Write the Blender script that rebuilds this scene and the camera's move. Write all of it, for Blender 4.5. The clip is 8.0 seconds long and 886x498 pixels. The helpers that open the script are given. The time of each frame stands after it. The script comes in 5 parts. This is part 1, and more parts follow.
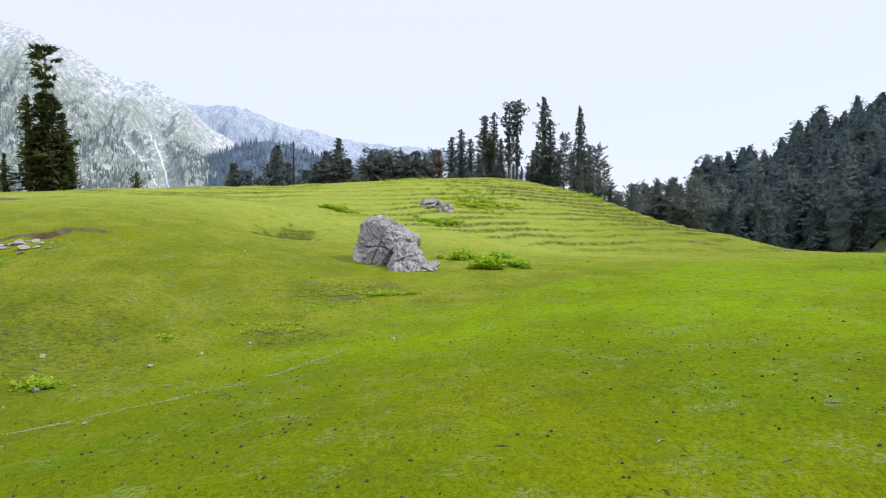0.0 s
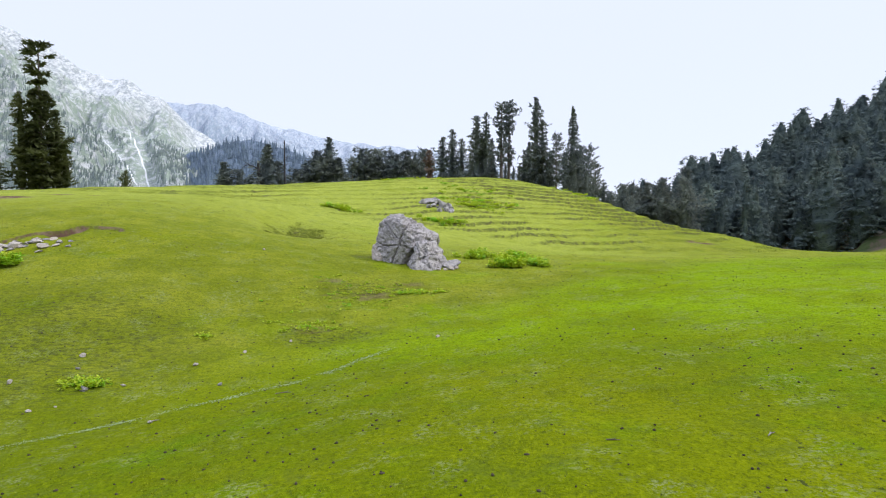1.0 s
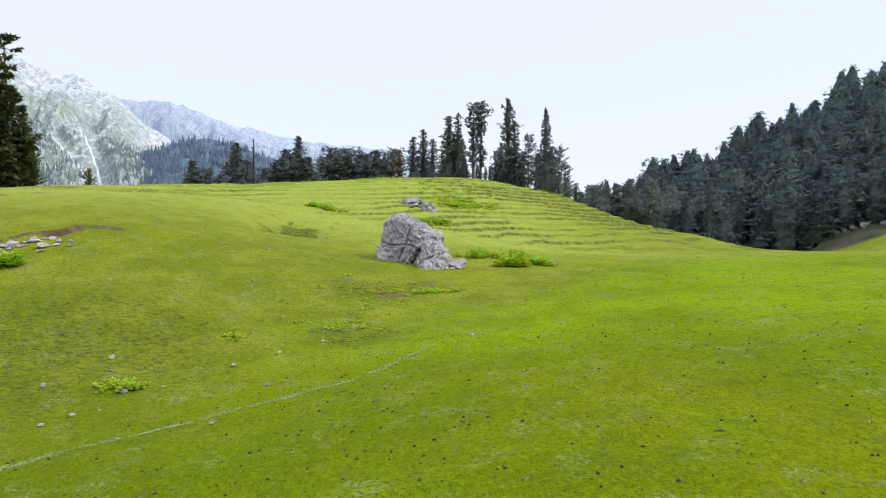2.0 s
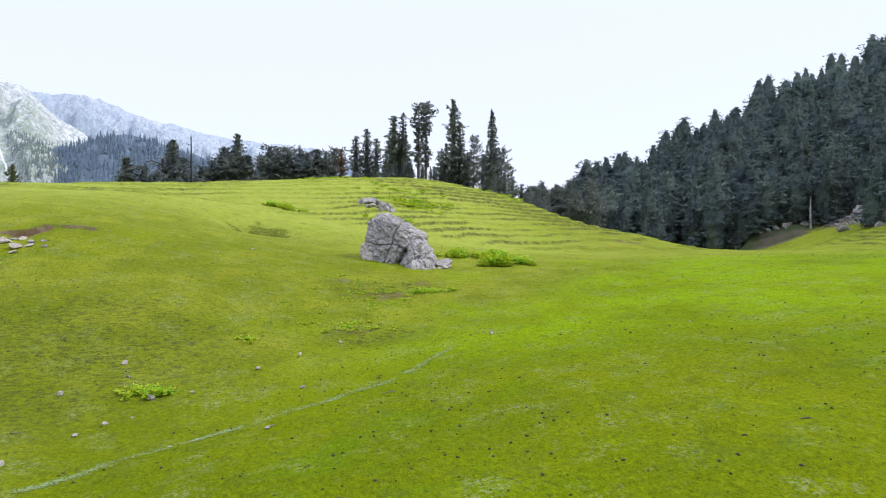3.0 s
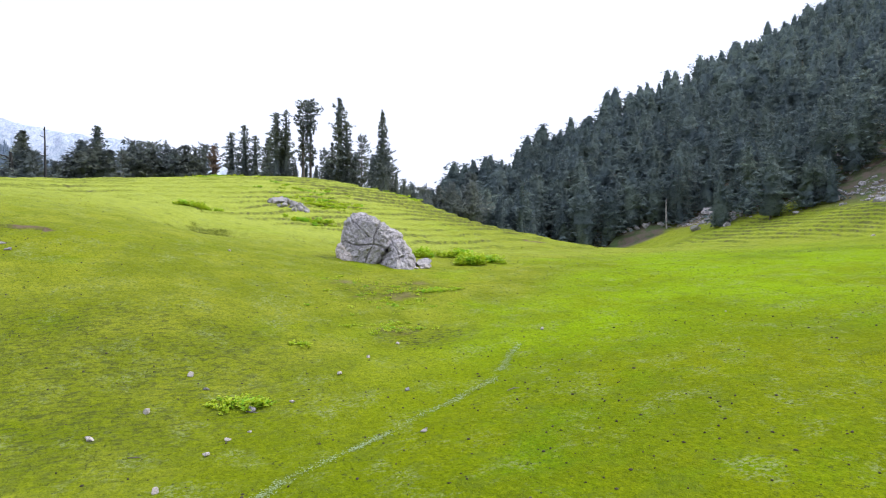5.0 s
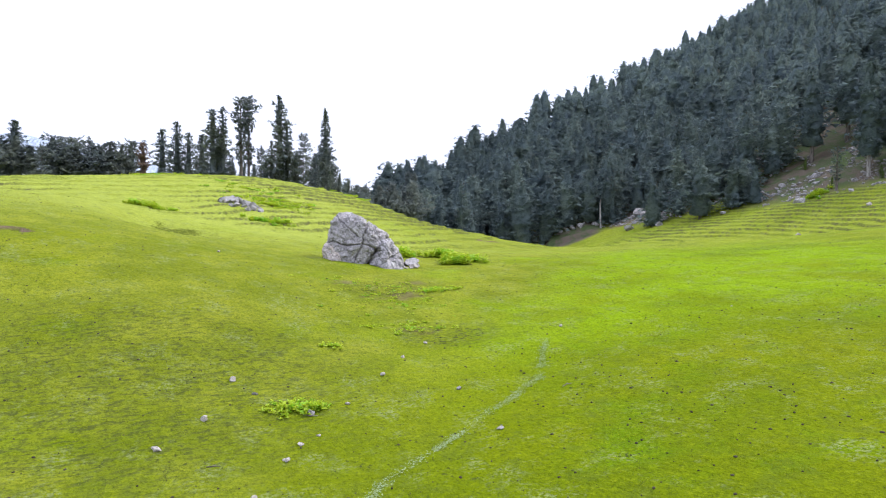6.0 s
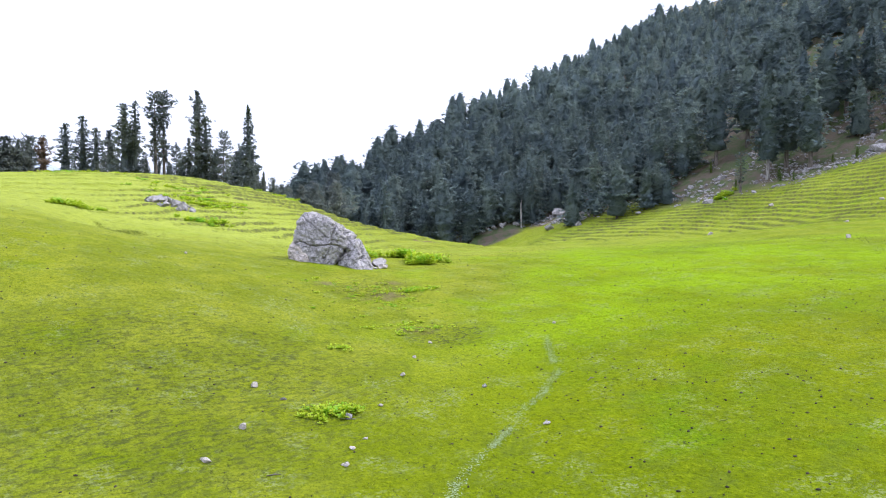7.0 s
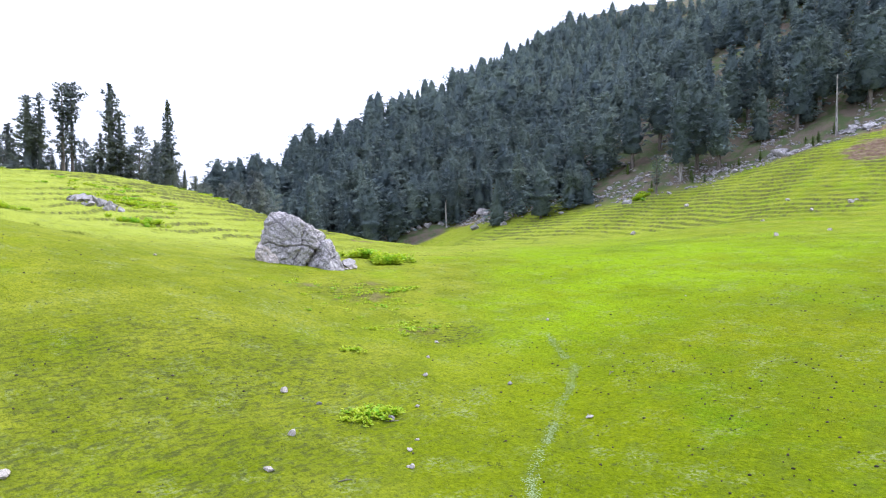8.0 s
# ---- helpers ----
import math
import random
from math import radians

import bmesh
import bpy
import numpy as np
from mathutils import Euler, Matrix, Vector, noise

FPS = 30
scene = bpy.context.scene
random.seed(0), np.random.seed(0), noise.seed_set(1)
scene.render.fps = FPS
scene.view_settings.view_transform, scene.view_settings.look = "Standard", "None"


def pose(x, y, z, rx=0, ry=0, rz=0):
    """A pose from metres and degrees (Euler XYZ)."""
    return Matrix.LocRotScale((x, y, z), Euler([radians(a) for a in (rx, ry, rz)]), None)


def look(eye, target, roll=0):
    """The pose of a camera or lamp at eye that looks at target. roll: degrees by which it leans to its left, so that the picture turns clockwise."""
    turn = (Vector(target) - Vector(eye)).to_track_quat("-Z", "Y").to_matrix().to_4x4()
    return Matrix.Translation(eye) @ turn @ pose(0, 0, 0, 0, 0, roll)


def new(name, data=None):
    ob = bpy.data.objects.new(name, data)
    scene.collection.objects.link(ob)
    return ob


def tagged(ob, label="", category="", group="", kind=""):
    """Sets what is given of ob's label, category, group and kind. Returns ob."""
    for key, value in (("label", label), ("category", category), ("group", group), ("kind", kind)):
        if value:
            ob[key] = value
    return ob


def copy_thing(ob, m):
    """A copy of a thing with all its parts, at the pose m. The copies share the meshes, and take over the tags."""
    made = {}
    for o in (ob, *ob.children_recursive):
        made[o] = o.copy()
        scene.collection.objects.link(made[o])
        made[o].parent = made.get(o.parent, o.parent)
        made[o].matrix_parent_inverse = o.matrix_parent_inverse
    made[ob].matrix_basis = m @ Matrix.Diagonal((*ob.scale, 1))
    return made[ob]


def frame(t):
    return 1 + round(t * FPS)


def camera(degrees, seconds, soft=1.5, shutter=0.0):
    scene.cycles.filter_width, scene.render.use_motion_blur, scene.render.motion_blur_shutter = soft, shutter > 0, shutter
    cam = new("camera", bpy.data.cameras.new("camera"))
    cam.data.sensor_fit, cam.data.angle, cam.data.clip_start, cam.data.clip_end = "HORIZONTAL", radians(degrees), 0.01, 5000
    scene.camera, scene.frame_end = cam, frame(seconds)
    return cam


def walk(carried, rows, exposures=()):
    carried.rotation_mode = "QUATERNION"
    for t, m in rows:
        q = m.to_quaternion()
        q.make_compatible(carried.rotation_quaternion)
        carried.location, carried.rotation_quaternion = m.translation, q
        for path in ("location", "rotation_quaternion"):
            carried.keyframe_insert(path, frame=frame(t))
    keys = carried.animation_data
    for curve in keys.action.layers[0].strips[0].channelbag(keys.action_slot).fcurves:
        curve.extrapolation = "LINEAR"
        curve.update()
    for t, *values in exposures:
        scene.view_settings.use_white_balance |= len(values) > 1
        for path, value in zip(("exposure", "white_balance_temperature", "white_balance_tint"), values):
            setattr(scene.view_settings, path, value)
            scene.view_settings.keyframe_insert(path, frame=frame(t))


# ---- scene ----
cam = camera(67.7, 8.0, 1.1)
METRES, EYE, TILT, LEAN, TURN = 26.0, 4.3, -2.5, 0.0, 0.0
ROWS = [
    (0.0, 0.0, 0.0, 0.0, -0.0, 0.0, 0.0),
    (0.5, -0.0402, -0.0006, -0.0013, -0.73, -0.01, -0.03),
    (1.0, -0.0869, -0.0008, -0.003, -1.56, 0.0, -0.04),
    (2.5, -0.2512, 0.0038, -0.0057, -7.75, 0.03, 0.1),
    (3.0, -0.316, 0.0129, -0.0058, -11.0, 0.03, 0.19),
    (3.5, -0.3837, 0.0261, -0.0063, -14.23, 0.03, 0.3),
    (4.0, -0.4522, 0.0442, -0.0065, -17.41, 0.05, 0.43),
    (4.5, -0.5205, 0.0662, -0.0065, -20.61, 0.03, 0.59),
    (6.0, -0.7159, 0.1531, -0.0054, -30.02, -0.09, 1.03),
    (6.5, -0.7688, 0.1844, -0.0046, -33.86, -0.16, 1.25),
    (7.0, -0.8242, 0.2228, -0.0038, -37.73, -0.23, 1.42),
    (7.5, -0.875, 0.2633, -0.0022, -41.48, -0.35, 1.62),
    (8.0, -0.922, 0.3063, -0.0006, -45.28, -0.44, 1.78),
]
walk(cam, [(t, pose(0, 0, EYE, TILT, LEAN, TURN) @ pose(METRES * x, METRES * y, METRES * z, 90 + pitch, roll, yaw)) for t, x, y, z, yaw, pitch, roll in ROWS],
     [(0.0, 0.03, 6500, 10), (2.5, 0.09, 6500, 10), (4.5, 0.28, 6400, 12), (6.5, 0.52, 6250, 14), (8.0, 0.70, 6100, 15)])


# ---- sky and sun ----
SUN_AZIMUTH, SUN_HEIGHT = 92.0, 46.0   # degrees clockwise from +y, degrees above the horizon
sun_dir = Vector((math.sin(radians(SUN_AZIMUTH)) * math.cos(radians(SUN_HEIGHT)), math.cos(radians(SUN_AZIMUTH)) * math.cos(radians(SUN_HEIGHT)), math.sin(radians(SUN_HEIGHT))))
world = bpy.data.worlds.new("world")
scene.world = world
world.use_nodes = True
wn, wl = world.node_tree.nodes, world.node_tree.links
sky = wn.new("ShaderNodeTexSky")
sky.sky_type, sky.sun_disc = "NISHITA", False
sky.sun_elevation, sky.sun_rotation = radians(SUN_HEIGHT), radians(SUN_AZIMUTH)
sky.altitude, sky.air_density, sky.dust_density = 2500, 1.0, 3.0
sky_gain = wn.new("ShaderNodeVectorMath")
sky_gain.operation = "SCALE"
sky_gain.inputs["Scale"].default_value = 0.1
wl.new(sky.outputs[0], sky_gain.inputs[0])
veil = wn.new("ShaderNodeMix")            # thin bright cloud over the whole sky
veil.data_type = "RGBA"
veil.inputs["Factor"].default_value = 0.85
wl.new(sky_gain.outputs[0], veil.inputs["A"])
veil.inputs["B"].default_value = (0.92, 0.99, 1.20, 1)
# the veil brightens smoothly towards the zenith, as thin cloud does
toward = wn.new("ShaderNodeSeparateXYZ")
wl.new(wn.new("ShaderNodeTexCoord").outputs["Generated"], toward.inputs[0])
rise = wn.new("ShaderNodeMapRange")
rise.interpolation_type = "SMOOTHSTEP"
wl.new(toward.outputs["Z"], rise.inputs["Value"])
for key, value in (("From Min", 0.28), ("From Max", 1.0), ("To Min", 1.0), ("To Max", 2.2)):
    rise.inputs[key].default_value = value
lifted = wn.new("ShaderNodeVectorMath")
lifted.operation = "SCALE"
wl.new(veil.outputs["Result"], lifted.inputs[0])
wl.new(rise.outputs[0], lifted.inputs["Scale"])
wl.new(lifted.outputs[0], wn["Background"].inputs["Color"])
wn["Background"].inputs["Strength"].default_value = 1.0
sun = new("sun", bpy.data.lights.new("sun", "SUN"))
sun.data.energy, sun.data.angle, sun.data.color = 2.3, radians(3.0), (1.0, 0.95, 0.86)
sun.matrix_world = look(sun_dir * 200, (0, 0, 0))


# ---- number noise for shapes ----
def hashed(i, j, seed):
    n = (i.astype(np.int64) * 374761393 + j.astype(np.int64) * 668265263 + seed * 974711) & 0x7FFFFFFF
    n = ((n ^ (n >> 13)) * 1274126177) & 0x7FFFFFFF
    return ((n ^ (n >> 16)) & 0xFFFF) / 65535.0


def vnoise(x, y, seed=0):
    """Smooth value noise, -1 to 1."""
    x, y = np.asarray(x, float), np.asarray(y, float)
    i, j = np.floor(x), np.floor(y)
    u, v = x - i, y - j
    u, v = u * u * (3 - 2 * u), v * v * (3 - 2 * v)
    a, b, c, d = hashed(i, j, seed), hashed(i + 1, j, seed), hashed(i, j + 1, seed), hashed(i + 1, j + 1, seed)
    return 2 * ((a * (1 - u) + b * u) * (1 - v) + (c * (1 - u) + d * u) * v) - 1


def fbm(x, y, octaves=4, seed=0, gain=0.5):
    total, amp = 0, 1
    for k in range(octaves):
        total = total + amp * vnoise(np.asarray(x) * 2 ** k, np.asarray(y) * 2 ** k, seed + 17 * k)
        amp *= gain
    return total


def ridged(x, y, octaves=5, seed=0):
    total, amp = 0, 1
    for k in range(octaves):
        total = total + amp * (1 - 2 * np.abs(vnoise(np.asarray(x) * 2 ** k, np.asarray(y) * 2 ** k, seed + 31 * k)))
        amp *= 0.5
    return total


def ease(lo, hi, v):
    s = np.clip((v - lo) / (hi - lo), 0, 1)
    return s * s * (3 - 2 * s)


# ---- materials ----
class Mat:
    """A node material: a Principled shader and short calls to feed it."""
    def __init__(self, name, rough=0.8, spec=0.3):
        self.m = bpy.data.materials.new(name)
        self.m.use_nodes = True
        self.n, self.l = self.m.node_tree.nodes, self.m.node_tree.links
        self.bsdf = self.n["Principled BSDF"]
        self.bsdf.inputs["Roughness"].default_value = rough
        self.bsdf.inputs["Specular IOR Level"].default_value = spec
        self.pos = self.n.new("ShaderNodeNewGeometry").outputs["Position"]

    def coords(self, scale=(1, 1, 1), local=False):
        mp = self.n.new("ShaderNodeMapping")
        src = self.n.new("ShaderNodeTexCoord").outputs["Object"] if local else self.pos
        self.l.new(src, mp.inputs["Vector"])
        mp.inputs["Scale"].default_value = scale
        return mp.outputs[0]

    def noise(self, size, detail=4, rough=0.55, stretch=(1, 1, 1), local=False, distort=0.0):
        t = self.n.new("ShaderNodeTexNoise")
        self.l.new(self.coords(tuple(s / size for s in stretch), local), t.inputs["Vector"])
        t.inputs["Scale"].default_value, t.inputs["Detail"].default_value = 1, detail
        t.inputs["Roughness"].default_value, t.inputs["Distortion"].default_value = rough, distort
        return t.outputs["Fac"]

    def step(self, fac, lo, hi, a=0.0, b=1.0):
        r = self.n.new("ShaderNodeMapRange")
        r.interpolation_type = "SMOOTHSTEP"
        self.l.new(fac, r.inputs["Value"])
        for k, v in (("From Min", lo), ("From Max", hi), ("To Min", a), ("To Max", b)):
            r.inputs[k].default_value = v
        return r.outputs[0]

    def math(self, op, a, b):
        t = self.n.new("ShaderNodeMath")
        t.operation = op
        for k, v in enumerate((a, b)):
            if isinstance(v, (int, float)):
                t.inputs[k].default_value = v
            else:
                self.l.new(v, t.inputs[k])
        return t.outputs[0]

    def mix(self, fac, a, b, blend="MIX"):
        t = self.n.new("ShaderNodeMix")
        t.data_type, t.blend_type = "RGBA", blend
        for key, v in (("Factor", fac), ("A", a), ("B", b)):
            sock = [s for s in t.inputs if s.name == key and s.enabled][0]
            if isinstance(v, (int, float)):
                sock.default_value = v
            elif isinstance(v, tuple):
                sock.default_value = (*v, 1)
            else:
                self.l.new(v, sock)
        return [s for s in t.outputs if s.enabled][0]

    def attribute(self, name):
        t = self.n.new("ShaderNodeAttribute")
        t.attribute_name = name
        return t.outputs["Fac"]

    def island(self):
        return self.n.new("ShaderNodeNewGeometry").outputs["Random Per Island"]

    def object_random(self):
        return self.n.new("ShaderNodeObjectInfo").outputs["Random"]

    def slope(self):
        s = self.n.new("ShaderNodeSeparateXYZ")
        self.l.new(self.n.new("ShaderNodeNewGeometry").outputs["True Normal"], s.inputs[0])
        return s.outputs["Z"]

    def colour(self, c):
        if isinstance(c, tuple):
            self.bsdf.inputs["Base Color"].default_value = (*c, 1)
        else:
            self.l.new(c, self.bsdf.inputs["Base Color"])
        return self

    def leafy(self, share):
        """Lets some light through, as thin leaves do."""
        t, mixed = self.n.new("ShaderNodeBsdfTranslucent"), self.n.new("ShaderNodeMixShader")
        self.l.new(self.bsdf.inputs["Base Color"].links[0].from_socket, t.inputs["Color"])
        mixed.inputs[0].default_value = share
        self.l.new(self.bsdf.outputs[0], mixed.inputs[1])
        self.l.new(t.outputs[0], mixed.inputs[2])
        self.l.new(mixed.outputs[0], self.n["Material Output"].inputs["Surface"])
        return self

    def bump(self, fac, strength=0.5, distance=0.05):
        b = self.n.new("ShaderNodeBump")
        b.inputs["Strength"].default_value, b.inputs["Distance"].default_value = strength, distance
        self.l.new(fac, b.inputs["Height"])
        self.l.new(b.outputs[0], self.bsdf.inputs["Normal"])
        return self


def turf_material():
    m = Mat("turf", 0.95, 0.04)
    broad = m.step(m.noise(9.0, 3), 0.38, 0.62)
    c = m.mix(broad, (0.112, 0.150, 0.0004), (0.154, 0.184, 0.0004))
    c = m.mix(m.step(m.noise(4.2, 5, 0.65), 0.48, 0.74, 0, 0.8), c, (0.098, 0.184, 0.0006))
    # greener valley sward, plus the lit tips of grass at grazing angles painted in
    c = m.mix(m.math("MULTIPLY", m.attribute("lush_and_lit"), m.step(m.noise(6.0, 4), 0.25, 0.6)), c, (0.178, 0.278, 0.0006))
    olive = m.mix(m.step(m.noise(3.4, 5, 0.65), 0.40, 0.62), (0.142, 0.170, 0.009), (0.208, 0.230, 0.017))
    c = m.mix(m.math("MULTIPLY", m.attribute("olive"), m.step(m.noise(5.0, 4, 0.6), 0.22, 0.55)), c, olive)
    c = m.mix(m.math("MULTIPLY", m.attribute("pale_sward"), m.step(m.noise(2.6, 5, 0.7), 0.22, 0.52)), c, (0.315, 0.362, 0.056))
    fine = m.noise(0.15, 4, 0.75, (1.05, 0.85, 1))
    grain = m.noise(0.07, 3, 0.75, (1.05, 0.85, 1))
    c = m.mix(m.step(fine, 0.48, 0.36, 0, 0.45), c, (0.061, 0.086, 0.004))
    c = m.mix(m.step(fine, 0.52, 0.66, 0, 0.4), c, (0.228, 0.268, 0.006))
    c = m.mix(m.step(grain, 0.48, 0.40, 0, 0.5), c, (0.049, 0.070, 0.003))
    silver = m.math("MULTIPLY", m.step(m.noise(1.3, 6, 0.75), 0.49, 0.66), m.step(m.noise(0.10, 2, 0.7), 0.48, 0.58))
    c = m.mix(m.math("MULTIPLY", silver, 0.8), c, (0.205, 0.240, 0.085))
    c = m.mix(m.step(m.noise(0.85, 5, 0.75, (1.0, 0.8, 1)), 0.52, 0.66, 0, 0.42), c, (0.085, 0.115, 0.012))
    pits = m.math("MULTIPLY", m.step(m.noise(0.17, 4, 0.75, (0.9, 0.7, 1)), 0.60, 0.66), m.step(m.noise(2.6, 4), 0.36, 0.58))
    c = m.mix(m.math("MULTIPLY", pits, 0.85), c, (0.037, 0.047, 0.013))
    # coarse dark sward; beside the boulder it also paints in the boulder's shadow
    dry = m.attribute("rough_or_shaded")
    c = m.mix(m.math("MULTIPLY", dry, m.step(m.noise(0.15, 5, 0.75, (0.45, 1.0, 1)), 0.47, 0.62)), c, (0.058, 0.070, 0.018))
    # terrace risers: darker tufted grass, with the risers' shade painted in as well
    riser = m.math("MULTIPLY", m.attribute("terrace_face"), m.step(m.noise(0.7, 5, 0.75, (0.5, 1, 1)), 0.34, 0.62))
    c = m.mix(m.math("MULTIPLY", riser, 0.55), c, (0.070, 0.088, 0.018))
    soil = m.math("MULTIPLY", m.step(m.slope(), 0.88, 0.72), m.step(m.noise(0.6, 4, 0.7), 0.36, 0.62))
    c = m.mix(m.math("MULTIPLY", soil, 0.8), c, (0.070, 0.065, 0.033))
    scar = m.attribute("bare_soil")
    c = m.mix(m.math("MULTIPLY", scar, m.step(m.noise(0.5, 4, 0.7), 0.25, 0.5)), c, m.mix(m.step(m.noise(0.9, 4, 0.7), 0.4, 0.6), (0.098, 0.060, 0.042), (0.165, 0.115, 0.082)))
    floor = m.mix(m.step(m.noise(4.0, 5, 0.7), 0.42, 0.6), (0.115, 0.092, 0.070), (0.065, 0.088, 0.036))
    c = m.mix(m.attribute("woods"), c, floor)
    m.colour(c)
    h = m.math("ADD", m.math("ADD", fine, m.math("MULTIPLY", grain, 0.5)), m.math("MULTIPLY", m.noise(0.5, 4, 0.6), 2.0))
    clumps = m.math("MULTIPLY", dry, m.noise(0.32, 5, 0.7, (0.5, 1.0, 1)))
    m.bump(m.math("ADD", h, m.math("MULTIPLY", clumps, 3.0)), 1.0, 0.08)
    return m.m


def needle_material(name, dark, light):
    m = Mat(name, 0.8, 0.08)
    c = m.mix(m.island(), dark, light)
    c = m.mix(m.step(m.noise(7.0, 2), 0.40, 0.62, 0, 0.5), c, tuple(v * w for v, w in zip(light, (1.35, 1.3, 1.0))))
    c = m.mix(m.math("MULTIPLY", m.object_random(), 0.4), c, tuple(0.75 * v for v in dark))
    tuft = m.noise(0.55, 4, 0.7, (1, 1, 1.4))
    c = m.mix(m.step(tuft, 0.50, 0.38, 0, 0.5), c, tuple(0.6 * v for v in dark))
    m.bump(tuft, 1.0, 0.5)
    return m.colour(c).leafy(0.35).m


def bark_material(name, dark, light):
    m = Mat(name, 0.9, 0.1)
    f = m.noise(0.25, 5, 0.65, (1, 1, 0.2))
    m.colour(m.mix(m.step(f, 0.35, 0.65), dark, light))
    return m.bump(f, 0.8, 0.04).m


def stone_material(name, base, dark, pale, size=1.0, relief=0.25):
    m = Mat(name, 0.9, 0.2)
    big = m.noise(0.8 * size, 5, 0.65, local=True, distort=0.6)
    c = m.mix(m.step(big, 0.42, 0.58), dark, base)
    c = m.mix(m.step(m.noise(0.17 * size, 4, 0.7, (1, 1, 1.6), local=True), 0.50, 0.62), c, pale)
    streak = m.noise(0.22 * size, 4, 0.7, (0.7, 0.7, 1.7), local=True, distort=1.5)
    c = m.mix(m.step(streak, 0.56, 0.66, 0, 0.5), c, tuple(v * 0.55 for v in dark))
    seam = m.math("ABSOLUTE", m.math("SUBTRACT", m.noise(0.75 * size, 4, 0.6, (1, 1, 1.3), local=True, distort=1.0), 0.5), 0)
    c = m.mix(m.step(seam, 0.022, 0.006, 0, 0.85), c, tuple(v * 0.3 for v in dark))
    c = m.mix(m.object_random(), c, m.mix(0.35, c, (0.34, 0.31, 0.28)))
    m.colour(c)
    h = m.math("ADD", m.noise(0.30 * size, 6, 0.7, local=True, distort=0.8), m.math("MULTIPLY", streak, -0.6))
    h = m.math("ADD", h, m.math("MULTIPLY", m.step(seam, 0.03, 0.0), -0.25))
    m.bump(h, 1.0, relief)
    return m.m


TURF = turf_material()
NEEDLE = needle_material("needles", (0.070, 0.086, 0.036), (0.140, 0.158, 0.068))
# crest firs: bluish needles, paled and blued further to paint in haze
NEEDLE_HAZED = needle_material("hazed_needles", (0.118, 0.146, 0.156), (0.210, 0.238, 0.222))
NEEDLE_BROWN = needle_material("dry_needles", (0.135, 0.100, 0.085), (0.205, 0.150, 0.128))
# forest needles: lightened and blued past their own green for haze
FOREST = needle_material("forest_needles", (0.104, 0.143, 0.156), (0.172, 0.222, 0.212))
# ridge conifers: haze painted in as a paler, bluer needle colour
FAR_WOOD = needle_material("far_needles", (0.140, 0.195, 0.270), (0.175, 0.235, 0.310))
SHRUB = needle_material("shrub_leaves", (0.07, 0.11, 0.03), (0.13, 0.19, 0.05))
# mountain trees: needle colour lifted to a pale blue-grey for haze
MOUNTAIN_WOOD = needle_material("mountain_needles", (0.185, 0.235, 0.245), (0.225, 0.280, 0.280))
BARK = bark_material("bark", (0.075, 0.062, 0.055), (0.19, 0.165, 0.145))
DEAD_WOOD = bark_material("dead_wood", (0.14, 0.125, 0.115), (0.34, 0.32, 0.30))
CHARRED = bark_material("dark_dead_wood", (0.03, 0.03, 0.034), (0.08, 0.076, 0.08))
BOULDER = stone_material("boulder_stone", (0.45, 0.42, 0.43), (0.30, 0.28, 0.295), (0.56, 0.53, 0.525), 0.6, 0.10)
STAINED = stone_material("stained_stone", (0.50, 0.42, 0.37), (0.36, 0.315, 0.29), (0.58, 0.51, 0.47), 0.9, 0.05)
STONE = stone_material("small_stone", (0.43, 0.38, 0.335), (0.27, 0.24, 0.215), (0.56, 0.51, 0.46), 0.5, 0.004)
GREY_STONE = stone_material("grey_stone", (0.33, 0.31, 0.31), (0.17, 0.16, 0.17), (0.50, 0.475, 0.46), 0.6, 0.03)
leaf = Mat("leaf", 0.55, 0.3)
leaf.colour(leaf.mix(leaf.step(leaf.object_random(), 0.0, 0.45), leaf.mix(leaf.island(), (0.15, 0.37, 0.014), (0.31, 0.54, 0.025)), leaf.mix(leaf.island(), (0.27, 0.41, 0.012), (0.50, 0.56, 0.03)))).leafy(0.4)
LEAF = leaf.m
grass_mat = Mat("grass_blades", 0.8, 0.1)
grass_mat.colour(grass_mat.mix(grass_mat.island(), (0.13, 0.17, 0.002), (0.26, 0.30, 0.015))).leafy(0.3)
GRASS = grass_mat.m
coarse_mat = Mat("coarse_blades", 0.8, 0.1)
coarse_mat.colour(coarse_mat.mix(coarse_mat.island(), (0.11, 0.135, 0.016), (0.22, 0.245, 0.04))).leafy(0.3)
GRASS_DARK = coarse_mat.m
clod = Mat("clod", 0.95, 0.1)
clod.colour(clod.mix(clod.island(), (0.03, 0.026, 0.02), (0.075, 0.062, 0.045)))
CLOD = clod.m
water = Mat("trickle_water", 0.35, 0.4)
water.colour(water.mix(water.island(), (0.15, 0.21, 0.03), (0.24, 0.32, 0.16)))
WATER = water.m


